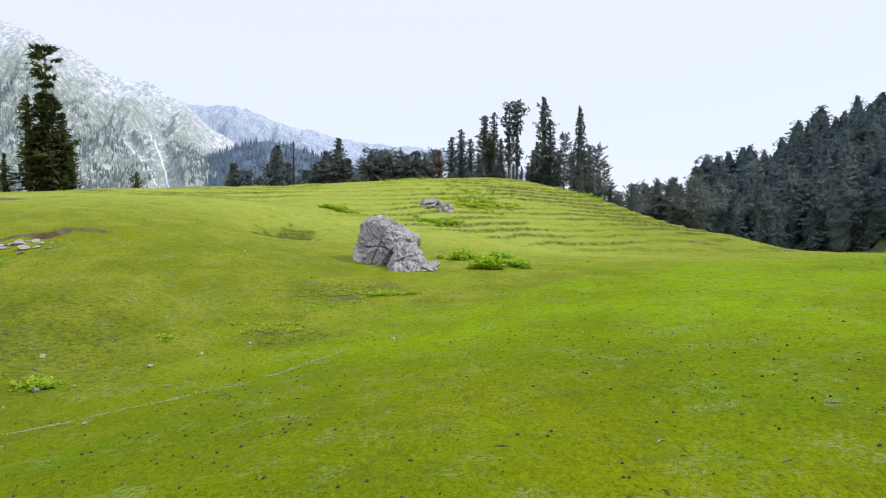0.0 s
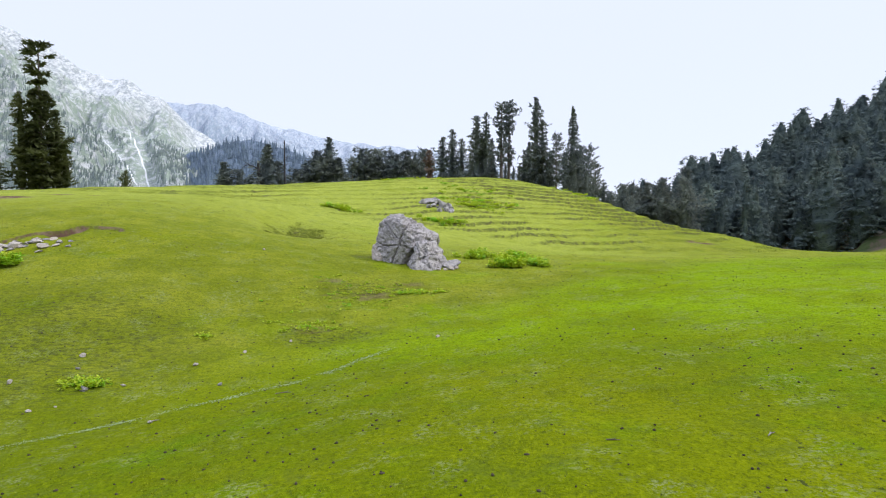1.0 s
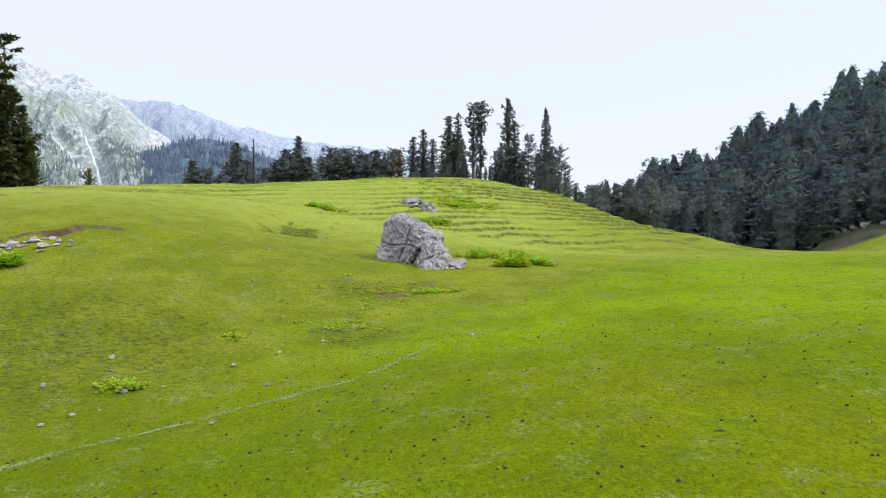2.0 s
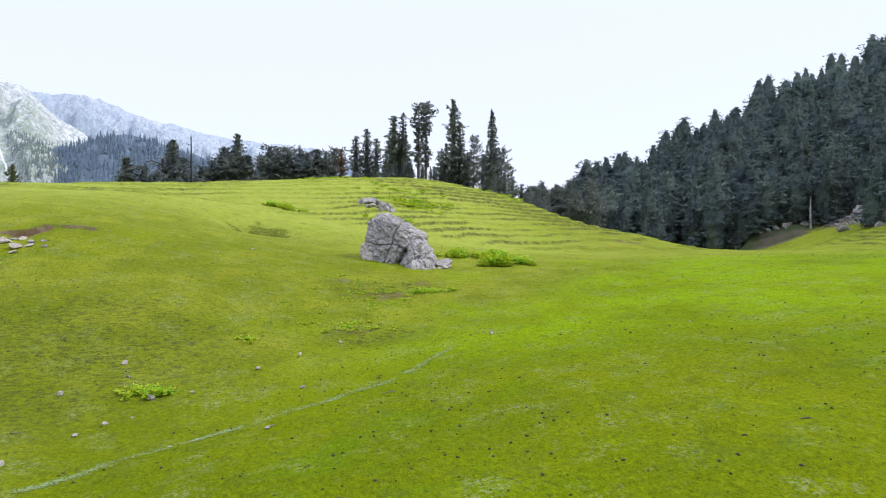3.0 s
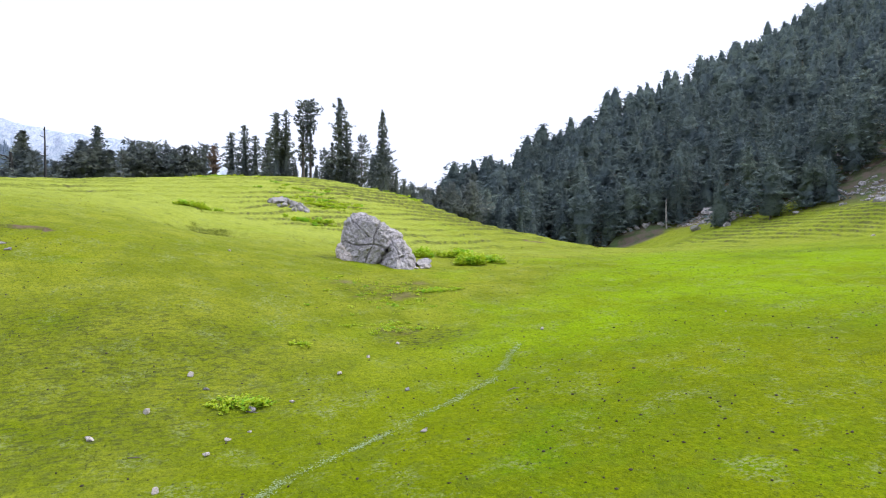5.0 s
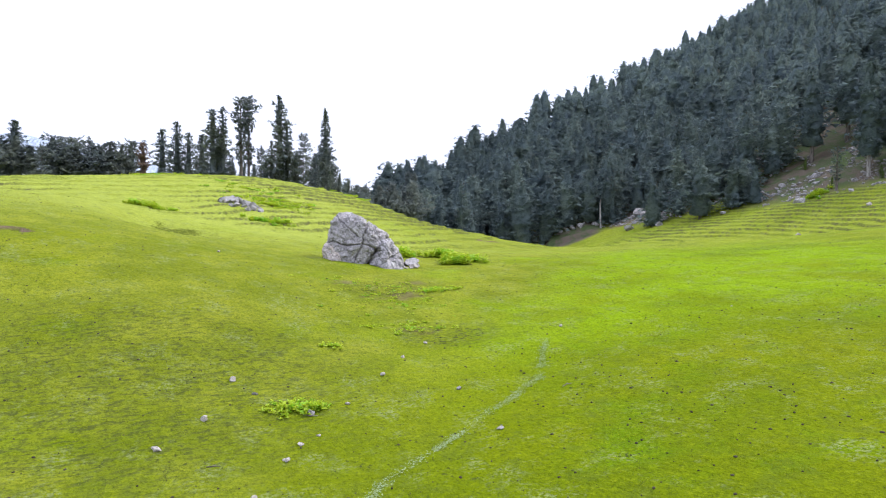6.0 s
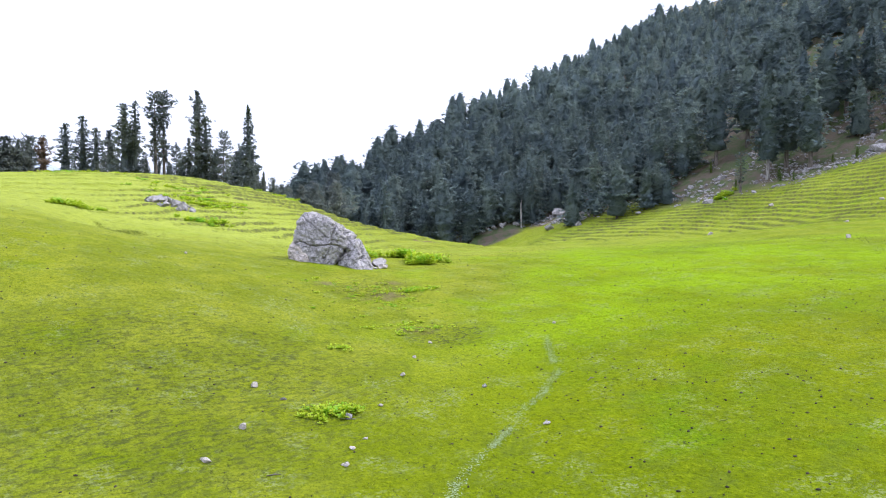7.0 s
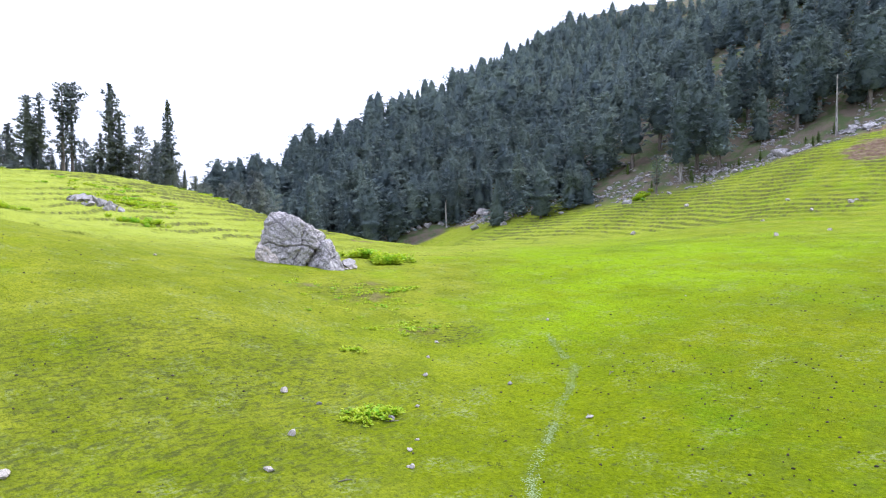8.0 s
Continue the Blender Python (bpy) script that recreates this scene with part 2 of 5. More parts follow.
def mountain_material(name, rock, pale, green, patch):
    m = Mat(name, 0.95, 0.05)
    crag = m.noise(15 * patch, 8, 0.8, (1.4, 0.5, 0.6), distort=0.4)
    c = m.mix(m.step(crag, 0.45, 0.55), rock, pale)
    c = m.mix(m.math("MULTIPLY", m.attribute("meadow"), m.step(m.noise(17 * patch, 8, 0.8, (1.2, 0.8, 0.8)), 0.45, 0.53, 0, 0.85)), c, green)
    scree = m.math("MULTIPLY", m.step(m.noise(16 * patch, 4, 0.7, (1.8, 0.4, 0.45), distort=0.2), 0.53, 0.62), m.step(m.noise(190 * patch, 4), 0.38, 0.6))
    c = m.mix(m.math("MULTIPLY", scree, 0.3), c, tuple(min(0.8, v * 1.7) for v in pale))
    c = m.mix(m.math("MULTIPLY", m.attribute("snow"), m.step(m.noise(38 * patch, 7, 0.75), 0.42, 0.52)), c, (0.86, 0.88, 0.92))
    c = m.mix(m.step(m.attribute("chute"), 0.35, 0.6), c, (0.86, 0.88, 0.92))
    m.colour(c)
    m.bump(crag, 1.0, 12 * patch)
    return m.m


# ---- mesh helpers ----
def mesh_of(name, verts, faces, material, smooth=False):
    me = bpy.data.meshes.new(name)
    verts, faces = np.asarray(verts, np.float32), np.asarray(faces, np.int32)
    k = faces.shape[1]
    me.vertices.add(len(verts))
    me.vertices.foreach_set("co", verts.ravel())
    me.loops.add(faces.size)
    me.loops.foreach_set("vertex_index", faces.ravel())
    me.polygons.add(len(faces))
    me.polygons.foreach_set("loop_start", np.arange(0, faces.size, k, dtype=np.int32))
    if smooth:
        me.polygons.foreach_set("use_smooth", np.ones(len(faces), bool))
    me.update(calc_edges=True)
    me.materials.append(material)
    return me


def part(name, me, parent, label=""):
    ob = new(name, me)
    ob.parent = parent
    return tagged(ob, label)


# ---- the land ----
SWELLS = []


def swell(x, y, radius, height):
    SWELLS.append((x, y, radius, height))


swell(141.0, 74.1, 85.0, 14.21)
swell(155.4, -33.1, 52.0, 15.43)
swell(103.7, 199.5, 50.5, -13.38)
swell(-130.1, 226.0, 50.0, -6.42)
swell(174.4, 20.1, 31.5, 8.09)
swell(158.2, 35.9, 31.1, 2.95)
swell(-97.5, 68.1, 31.0, 6.21)
swell(-82.1, 131.7, 30.8, 5.19)
swell(61.2, 68.5, 30.8, -5.75)
swell(-1.6, 163.8, 30.6, 7.90)
swell(-17.3, 212.2, 30.5, 8.25)
swell(-34.3, 100.7, 30.5, 7.87)
swell(62.3, 227.4, 30.0, -7.60)
swell(-82.0, 180.0, 29.8, 2.87)
swell(69.7, 120.0, 19.4, -6.11)
swell(29.9, -59.6, 19.0, 3.18)
swell(-30.6, 9.6, 18.9, -1.98)
swell(59.9, 139.6, 18.7, -4.46)
swell(110.4, 30.0, 18.6, 4.36)
swell(-39.7, 49.6, 18.6, 3.23)
swell(8.8, 110.6, 18.5, 5.24)
swell(19.1, 140.1, 18.5, 4.44)
swell(110.0, 100.4, 18.3, -2.88)
swell(29.7, 170.1, 18.0, 4.29)
swell(50.0, 0.0, 17.9, -0.84)
swell(-31.6, -24.9, 13.2, -1.11)
swell(-73.6, 37.8, 11.9, 1.65)
swell(51.9, -31.9, 11.5, 1.10)
swell(52.1, 45.1, 11.3, 0.78)
swell(79.6, 58.4, 11.2, -2.60)
swell(-52.9, -39.0, 11.1, -1.37)
swell(94.0, 17.3, 11.1, -2.27)
swell(30.7, 23.8, 10.9, 0.64)
swell(-21.8, 40.9, 9.0, 1.47)
swell(-11.8, 20.5, 8.3, -1.18)
swell(14.4, 64.6, 8.0, -1.28)
swell(-34.1, 5.6, 7.6, 0.23)
swell(-20.4, 59.3, 7.6, 1.04)
swell(-9.9, -5.0, 7.4, -0.44)
swell(-35.0, 24.9, 7.4, -0.96)
swell(10.3, 4.9, 7.2, -0.14)
swell(-5.2, 11.1, 7.1, 0.42)
swell(-0.0, 29.7, 6.6, -0.37)
swell(-15.1, 28.6, 5.2, 0.64)
# the hollow in the left slope, and the sunken broken turf beyond it
swell(-11.6, 48.6, 1.7, -0.75)
swell(-12.1, 51.0, 1.9, -0.85)
swell(-12.6, 53.6, 1.7, -0.4)
# the shoulder that closes the saddle, and the earth bank beyond it
swell(42.5, 95.0, 6.0, 0.8)
swell(51.0, 88.0, 6.0, -1.0)
swell(3.0, 116.0, 10.0, -0.85)
swell(24.0, 103.0, 6.5, 0.8)
swell(-40.0, 97.0, 20.0, -0.4)
swell(90.0, 105.0, 6.0, 1.2)
swell(103.0, 43.0, 5.0, 1.1)


def smooth_land(x, y):
    """The land without its terraces: meadow swells, the wooded flank to the east, lowland all round."""
    x, y = np.asarray(x, float), np.asarray(y, float)
    z = np.full(x.shape, -2.0)
    for cx, cy, r, h in SWELLS:
        z = z + h * np.exp(-((x - cx) ** 2 + (y - cy) ** 2) / (2 * r * r))
    far = np.hypot(x, y - 60)
    z = z - 60 * ease(230, 900, far)
    flank = 1 + 0.43 * (x - 107) + 0.070 * (y - 125) + 0.07 * np.maximum(0, x - 190) - 0.55 * np.maximum(0, y - 285) - 0.5 * np.maximum(0, x - 430) - 0.1 * np.maximum(0, -y)
    steep = 8 + 0.62 * (x - 105) - 0.5 * np.maximum(0, x - 430) - 0.15 * np.maximum(0, 20 - y)
    flank = flank + (np.maximum(flank, steep) - flank) * (1 - ease(88, 150, y))
    flank = np.maximum(flank, -400) + ease(0, 12, x - 110) * 0.8 * fbm(x / 6, y / 6, 3, 71)
    d = np.clip((flank - z) / 2.5, -30, 30)
    return np.where(d > 25, flank, z + 2.5 * np.log1p(np.exp(d)))


def wooded(x, y):
    """How far a place lies in the forest, 0 to 1."""
    edge = 103 + 5 * vnoise(np.asarray(y) / 14, np.asarray(y) * 0, 5) + np.maximum(0, 62 - np.asarray(y)) * 0.62 - np.maximum(0, np.asarray(y) - 136) * 2.2
    return ease(-4, 8, np.asarray(x) - edge)


def terraced(x, y):
    hill = ease(-26, 4, x) * (1 - 0.3 * ease(34, 48, x)) * (1 - ease(50, 60, x)) * ease(60, 72, y - 0.12 * (x - 10)) * (1 - ease(150, 165, y))
    crest = 0.9 * ease(-70, -55, x) * (1 - ease(-24, -8, x)) * ease(60, 72, y) * (1 - ease(125, 135, y))
    east = ease(42, 70, x) * (1 - ease(118, 128, x)) * (1 - ease(98, 118, y)) * ease(5, 30, y)
    return np.clip(np.maximum(np.maximum(hill, crest), east), 0, 1) * (1 - wooded(x, y))


def terrace_phase(x, y, z):
    wob = 1.1 * vnoise(x / 25, y / 25, 3) + 0.42 * vnoise(x / 8, y / 8, 4) + 0.13 * vnoise(x / 1.7, y / 1.7, 6)
    q = z / 0.64 + wob
    return q - np.floor(q)


def terrace_strength(x, y):
    return terraced(x, y) * np.clip(0.85 + 0.5 * vnoise(x / 14, y / 5, 8) + 0.2 * vnoise(x / 4, y / 3, 9), 0.3, 1)


SLIP = ((-26.5, 34.4), (-25.0, 35.9), (-23.9, 37.6), (-23.0, 38.2), (-22.4, 39.1), (-21.2, 39.5), (-20.1, 39.4), (-19.6, 38.8), (-20.3, 38.2))


def slip_edge(x, y):
    """Signed distance from the torn edge of the slipped turf (above it positive), and how far along the edge, 0 to 1."""
    best, at = np.full(x.shape, 99.0), np.zeros(x.shape)
    near = (np.abs(x + 23) < 9) & (np.abs(y - 37) < 9)
    px, py = x[near] + 0.16 * vnoise(x[near] * 1.1, y[near] * 1.1, 21), y[near] + 0.16 * vnoise(x[near] * 1.3, y[near] * 1.3, 24)
    b, a_ = best[near], at[near]
    for k in range(len(SLIP) - 1):
        (x0, y0), (x1, y1) = SLIP[k], SLIP[k + 1]
        ex, ey = x1 - x0, y1 - y0
        t = np.clip(((px - x0) * ex + (py - y0) * ey) / (ex * ex + ey * ey), 0, 1)
        dx, dy = px - x0 - t * ex, py - y0 - t * ey
        d = np.hypot(dx, dy) * np.where(ex * dy - ey * dx > 0, 1, -1)
        closer = np.abs(d) < np.abs(b)
        b, a_ = np.where(closer, d, b), np.where(closer, (k + t) / (len(SLIP) - 1), a_)
    best[near], at[near] = b, a_
    return best, at


def land(x, y):
    x, y = np.asarray(x, float), np.asarray(y, float)
    z = smooth_land(x, y)
    f = terrace_phase(x, y, z)
    k = ease(0.86, 0.995, f)
    z = z + 0.64 * 0.56 * (k - f + 0.42) * terrace_strength(x, y)
    near = 1 - ease(120, 260, np.hypot(x, y))
    z = z + near * (0.05 * fbm(x / 2.6, y / 2.6, 3, 11) + 0.018 * fbm(x / 0.7, y / 0.7, 2, 12))
    # the slipped turf, sunk along its torn edge
    d, along = slip_edge(x, y)
    z = z - (0.16 + 0.16 * ease(0.26, 0.34, along) * (1 - ease(0.5, 0.58, along))) * ease(0.06, -0.08, d) * (1 - ease(0.4, 2.2, -d)) * ease(0.0, 0.12, along) * (1 - ease(0.9, 1.0, along))
    # the cut earth bank at the foot of the forest
    across, back = 0.73 * (x - 94.5) - 0.68 * (y - 133.5), 0.68 * (x - 94.5) + 0.73 * (y - 133.5) + 0.5 * vnoise(x / 2, y / 2, 25)
    bank = (1.3 * ease(0, 0.9, back) + 0.9 * ease(1.5, 6, back)) * (1 - ease(12, 20, back)) * ease(-7.5, -5.5, across) * (1 - ease(3, 9, across))
    return z + bank


def grid_steps(spans):
    out = []
    for lo, hi, step in spans:
        out.append(np.linspace(lo, hi, max(1, int(round((hi - lo) / step))), endpoint=False))
    return np.concatenate(out + [np.array([spans[-1][1]])])


def build_ground():
    xs = grid_steps(((-4800, -1200, 400), (-1200, -300, 90), (-300, -120, 15), (-120, -46, 1.5), (-46, -26, 0.5), (-26, -19, 0.14), (-19, 22, 0.25), (22, 62, 0.4), (62, 112, 0.36), (112, 128, 0.8), (128, 300, 4), (300, 900, 30), (900, 4800, 400)))
    ys = grid_steps(((-4800, -600, 400), (-600, -60, 30), (-60, 4, 2), (4, 35, 0.25), (35, 40, 0.14), (40, 45, 0.25), (45, 60, 0.35), (60, 112, 0.33), (112, 150, 0.5), (150, 320, 4), (320, 900, 25), (900, 4900, 400)))
    gx, gy = np.meshgrid(xs, ys)
    gz = land(gx, gy)
    nx, ny = len(xs), len(ys)
    idx = np.arange(nx * ny).reshape(ny, nx)
    faces = np.stack([idx[:-1, :-1], idx[:-1, 1:], idx[1:, 1:], idx[1:, :-1]], -1).reshape(-1, 4)
    x, y = gx.ravel(), gy.ravel()
    me = mesh_of("ground", np.stack([x, y, gz.ravel()], -1), faces, TURF, True)
    soil = np.zeros(x.shape)
    for cx, cy, rx, ry in ((-36.5, 54.0, 3.2, 1.3), (-34.2, 58.5, 1.3, 0.8), (-30.0, 55.5, 0.9, 0.5), (44, 84, 3.0, 2.5), (30, 76, 2, 1.5), (101, 34, 6.5, 3.8), (117, 37, 5, 5), (113, 48, 4, 4), (108, 127, 6, 5)):
        soil = np.maximum(soil, 1 - ease(0.6, 1.1, np.hypot((x - cx) / rx, (y - cy) / ry) + 0.3 * vnoise(x, y, 22)))
    for cx, cy, rx, ry in ((-6.6, 26.2, 1.9, 0.9), (-4.9, 31.4, 2.4, 1.3), (-2.8, 34.0, 1.6, 0.7), (-6.8, 33.6, 1.4, 0.6), (-11.8, 49.8, 2.3, 3.8)):
        worn = np.hypot((x - cx) / rx, (y - cy) / ry) + 0.5 * vnoise(x * 1.6, y * 2.2, 27)
        soil = np.maximum(soil, 0.55 * (1 - ease(0.4, 0.9, worn)) * ease(-0.1, 0.35, vnoise(x * 2.3, y * 3.1, 28)))
    d, along = slip_edge(x, y)
    torn = 0.05 + 0.24 * ease(0.28, 0.36, along) * (1 - ease(0.48, 0.56, along)) + 0.15 * ease(0.74, 0.80, along) * (1 - ease(0.9, 0.96, along))
    soil = np.maximum(soil, ease(0.12, 0.02, d) * (1 - ease(0.6, 1.0, -d / torn)) * ease(0.02, 0.1, along) * (1 - ease(0.95, 1.0, along)))
    rough = np.zeros(x.shape)
    # the ellipse at (-5.5, 40.4) paints the boulder's shadow onto the turf
    for cx, cy, rx, ry in ((-11.9, 50.2, 2.5, 4.6), (-6.0, 25.3, 2.6, 1.6), (-4.6, 32.6, 3.6, 1.8), (-17, 24, 9, 8), (-5.5, 40.4, 1.6, 0.6), (28, 34, 14, 3)):
        rough = np.maximum(rough, (1 - ease(0.4, 1.1, np.hypot((x - cx) / rx, (y - cy) / ry))) * (0.75 if rx > 6 else 1.6 if cx == -11.9 else 1.0))
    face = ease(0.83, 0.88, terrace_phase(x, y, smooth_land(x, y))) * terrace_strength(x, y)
    # rises away from the near turf: lush sward and painted grazing brightness
    lush_and_lit = ease(15, 27, y + 0.25 * x + 2 * vnoise(x / 6, y / 6, 31)) * (1 - ease(115, 140, y)) * ease(-16, -2, x - 0.35 * (y - 30) * (y < 50)) * (1 - 0.45 * ease(55, 70, y))
    olive = ease(-2, 6, (y - 15) - 0.75 * (x + 15) + 2.5 * vnoise(x / 7, y / 7, 32)) 
    olive = np.maximum(olive * (1 - ease(48, 60, x)), 0.8 * ease(26, 55, x + 0.2 * y))
    pale = 0.9 * ease(36, 62, y) * (1 - 0.75 * ease(6, 30, x))
    for name, values in (("pale_sward", pale), ("olive", olive), ("lush_and_lit", lush_and_lit), ("terrace_face", face), ("bare_soil", soil), ("rough_or_shaded", rough), ("woods", np.maximum(wooded(x, y), 1 - ease(0.7, 1.1, np.hypot((x - 97) / 10, (y - 136.5) / 8))) * (1 - ease(900, 1500, np.hypot(x, y))))):
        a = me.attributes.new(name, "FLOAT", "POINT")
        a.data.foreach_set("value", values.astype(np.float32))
    return tagged(new("ground", me), "grazed yellow-green mountain turf with terraces and bare patches", "ground", kind="structure")


build_ground()


# ---- conifers ----
def tube(path, radii, sides=6):
    """Rings of vertices along a path; returns vertices and quads."""
    path, verts, faces = [Vector(p) for p in path], [], []
    for k, p in enumerate(path):
        d = (path[min(k + 1, len(path) - 1)] - path[max(k - 1, 0)]).normalized()
        a = d.orthogonal().normalized()
        b = d.cross(a)
        for s in range(sides):
            t = 2 * math.pi * s / sides
            verts.append(p + float(radii[k]) * (math.cos(t) * a + math.sin(t) * b))
    for k in range(len(path) - 1):
        for s in range(sides):
            o, q = k * sides + s, k * sides + (s + 1) % sides
            faces.append((o, q, q + sides, o + sides))
    return [tuple(v) for v in verts], faces


def joined(pieces):
    verts, faces, base = [], [], 0
    for v, f in pieces:
        verts += v
        faces += [tuple(i + base for i in q) for q in f]
        base += len(v)
    return verts, faces


PROFILES = {   # height of the crown's foot, droop of the limbs, raggedness, and the limbs' reach over the tree's height from foot to tip
    "spire": (0.03, -0.28, 0.24, (0.19, 0.205, 0.185, 0.16, 0.135, 0.115, 0.09, 0.07, 0.048, 0.028, 0.008)),
    "tall": (0.03, -0.20, 0.50, (0.18, 0.195, 0.17, 0.145, 0.12, 0.10, 0.075, 0.135, 0.09, 0.065, 0.012)),
    "gaunt": (0.22, -0.10, 0.62, (0.04, 0.06, 0.075, 0.08, 0.075, 0.085, 0.08, 0.10, 0.105, 0.09, 0.05)),
    "column": (0.04, -0.18, 0.62, (0.12, 0.13, 0.12, 0.115, 0.10, 0.10, 0.09, 0.085, 0.075, 0.06, 0.02)),
    "full": (0.03, -0.20, 0.48, (0.15, 0.175, 0.165, 0.16, 0.145, 0.14, 0.125, 0.11, 0.09, 0.06, 0.02)),
    "open": (0.12, 0.12, 0.60, (0.10, 0.15, 0.19, 0.20, 0.19, 0.21, 0.19, 0.17, 0.15, 0.11, 0.05)),
    "broad": (0.03, 0.10, 0.45, (0.24, 0.29, 0.31, 0.31, 0.30, 0.28, 0.26, 0.24, 0.20, 0.14, 0.05)),
    "cone": (0.02, -0.26, 0.32, (0.22, 0.235, 0.22, 0.205, 0.185, 0.165, 0.145, 0.12, 0.09, 0.06, 0.022)),
    "mast": (0.18, -0.15, 0.40, (0.12, 0.16, 0.18, 0.17, 0.165, 0.15, 0.14, 0.12, 0.10, 0.07, 0.02)),
    "fir": (0.02, -0.24, 0.30, (0.20, 0.225, 0.22, 0.215, 0.20, 0.185, 0.165, 0.14, 0.11, 0.08, 0.035)),
    "round": (0.04, -0.05, 0.35, (0.18, 0.225, 0.245, 0.25, 0.245, 0.23, 0.21, 0.18, 0.145, 0.10, 0.04)),
    "great": (0.02, -0.06, 0.45, (0.085, 0.11, 0.12, 0.12, 0.11, 0.095, 0.085, 0.05, 0.095, 0.095, 0.06)),
}


def crown_fans(rng, height, style, limbs, twigs, breadth=0.36):
    """Limbs round the trunk, each a drooping spray of small needle tufts; returns vertices, triangles and the limbs."""
    low, droop, ragged, profile = PROFILES[style]
    seed, unit = int(rng.integers(1, 900)), height / 16
    k = np.arange(limbs)
    f = np.clip((k + rng.uniform(-0.7, 1.7, limbs)) / limbs, 0, 0.995)
    if style == "great":   # the old top stands in flat plates
        plate = 0.66 + 0.062 * np.round((f - 0.66) / 0.062) + rng.normal(size=limbs) * 0.005
        f = np.where(f > 0.66, np.clip(plate, 0, 0.99), f)
    t = 2.39996 * k + rng.normal(size=limbs) * 0.5
    lobes = vnoise(f * 5.0, np.cos(t) * 0.9 + 3, seed) + 0.55 * vnoise(f * 13.0, np.cos(t + 1) * 1.3 + 7, seed + 1) + 0.4 * vnoise(f * 17.0, 0 * f, seed + 2)
    r = np.interp(f, np.linspace(0, 1, len(profile)), profile) * height * np.maximum(0.25, 1 + 1.15 * ragged * lobes) * rng.uniform(0.55, 1.15, limbs) * np.where(rng.uniform(size=limbs) > 0.93, 1.35, 1.0)
    if style in ("round", "cone", "fir"):
        r = np.where(f < 0.965, np.maximum(r, 0.032 * height), r)
    keep = lobes + rng.normal(size=limbs) * 0.25 > -1.5 + 1.25 * ragged
    if style == "great":
        keep &= (f < 0.66) | (rng.uniform(size=limbs) < 0.42)
    f, t, r = f[keep], t[keep], r[keep]
    n = len(f)
    z = height * (low + (0.985 - low) * f)
    fall = (droop + ((0.55 if style in ("round", "broad", "open") else 0.15) - droop) * ease(0.72, 1.0, f) + rng.normal(size=n) * 0.12)[:, None]
    u = rng.uniform(0.12, 1.0, (n, twigs)) ** 0.6
    R, T, Z = 0.88 * r[:, None], t[:, None], z[:, None]
    across = rng.normal(size=(n, twigs)) * 0.20 * R * (1.15 - 0.6 * u)
    tuft = 0.6 + 0.8 * hashed(np.arange(n)[:, None] + np.zeros((1, twigs)), np.floor(u * 3), seed + 5)
    base = np.stack([u * R * np.cos(T) - across * np.sin(T), u * R * np.sin(T) + across * np.cos(T), Z + R * (fall * u + 0.16 * u * u) + rng.normal(size=(n, twigs)) * 0.10 * unit * tuft], -1)
    ang = T + rng.normal(size=(n, twigs)) * 0.6 + np.sign(across) * 0.5
    L = (0.07 * R + 0.19 * unit) * rng.uniform(0.6, 1.4, (n, twigs)) * tuft
    d = np.stack([np.cos(ang), np.sin(ang), fall * 0.7 + rng.normal(size=(n, twigs)) * 0.4], -1) * L[..., None]
    w = np.stack([-np.sin(ang), np.cos(ang), rng.normal(size=(n, twigs)) * 0.7], -1) * (L * breadth * rng.uniform(0.7, 1.3, (n, twigs)))[..., None]
    blade = np.stack([base - 0.3 * d + w, base + d, base - 0.2 * d - w], 2).reshape(-1, 3)
    tip = np.array([(0.10 * unit, 0.0, height * 0.95), (0, 0, height * 1.0), (-0.10 * unit, 0.04 * unit, height * 0.95)])
    verts = np.concatenate([blade, tip])
    return verts, np.arange(len(verts)).reshape(-1, 3), (f, t, R[:, 0], z, fall[:, 0])


def crown_core(rng, height, style, scale, rings=13, sides=6):
    """The dark inner mass of a crown, a ragged stack of rings that closes it to the light."""
    low, _, _, profile = PROFILES[style]
    verts, faces = [], []
    for k in range(rings):
        f = k / (rings - 1)
        for s in range(sides):
            t = 6.283 * (s + 0.5 * (k % 2)) / sides
            r = scale * height * float(np.interp(f, np.linspace(0, 1, len(profile)), profile)) * rng.uniform(0.72, 1.12) * (1.1 if k % 2 else 0.85) + 0.02
            z = height * (low + (0.96 - low) * f) + (rng.normal() * 0.02 * height if 0 < k < rings - 1 else 0)
            verts.append((r * math.cos(t), r * math.sin(t), z))
    for k in range(rings - 1):
        for s in range(sides):
            a, b = k * sides + s, k * sides + (s + 1) % sides
            faces += [(a, b, b + sides), (a, b + sides, a + sides)]
    return np.array(verts), np.array(faces)


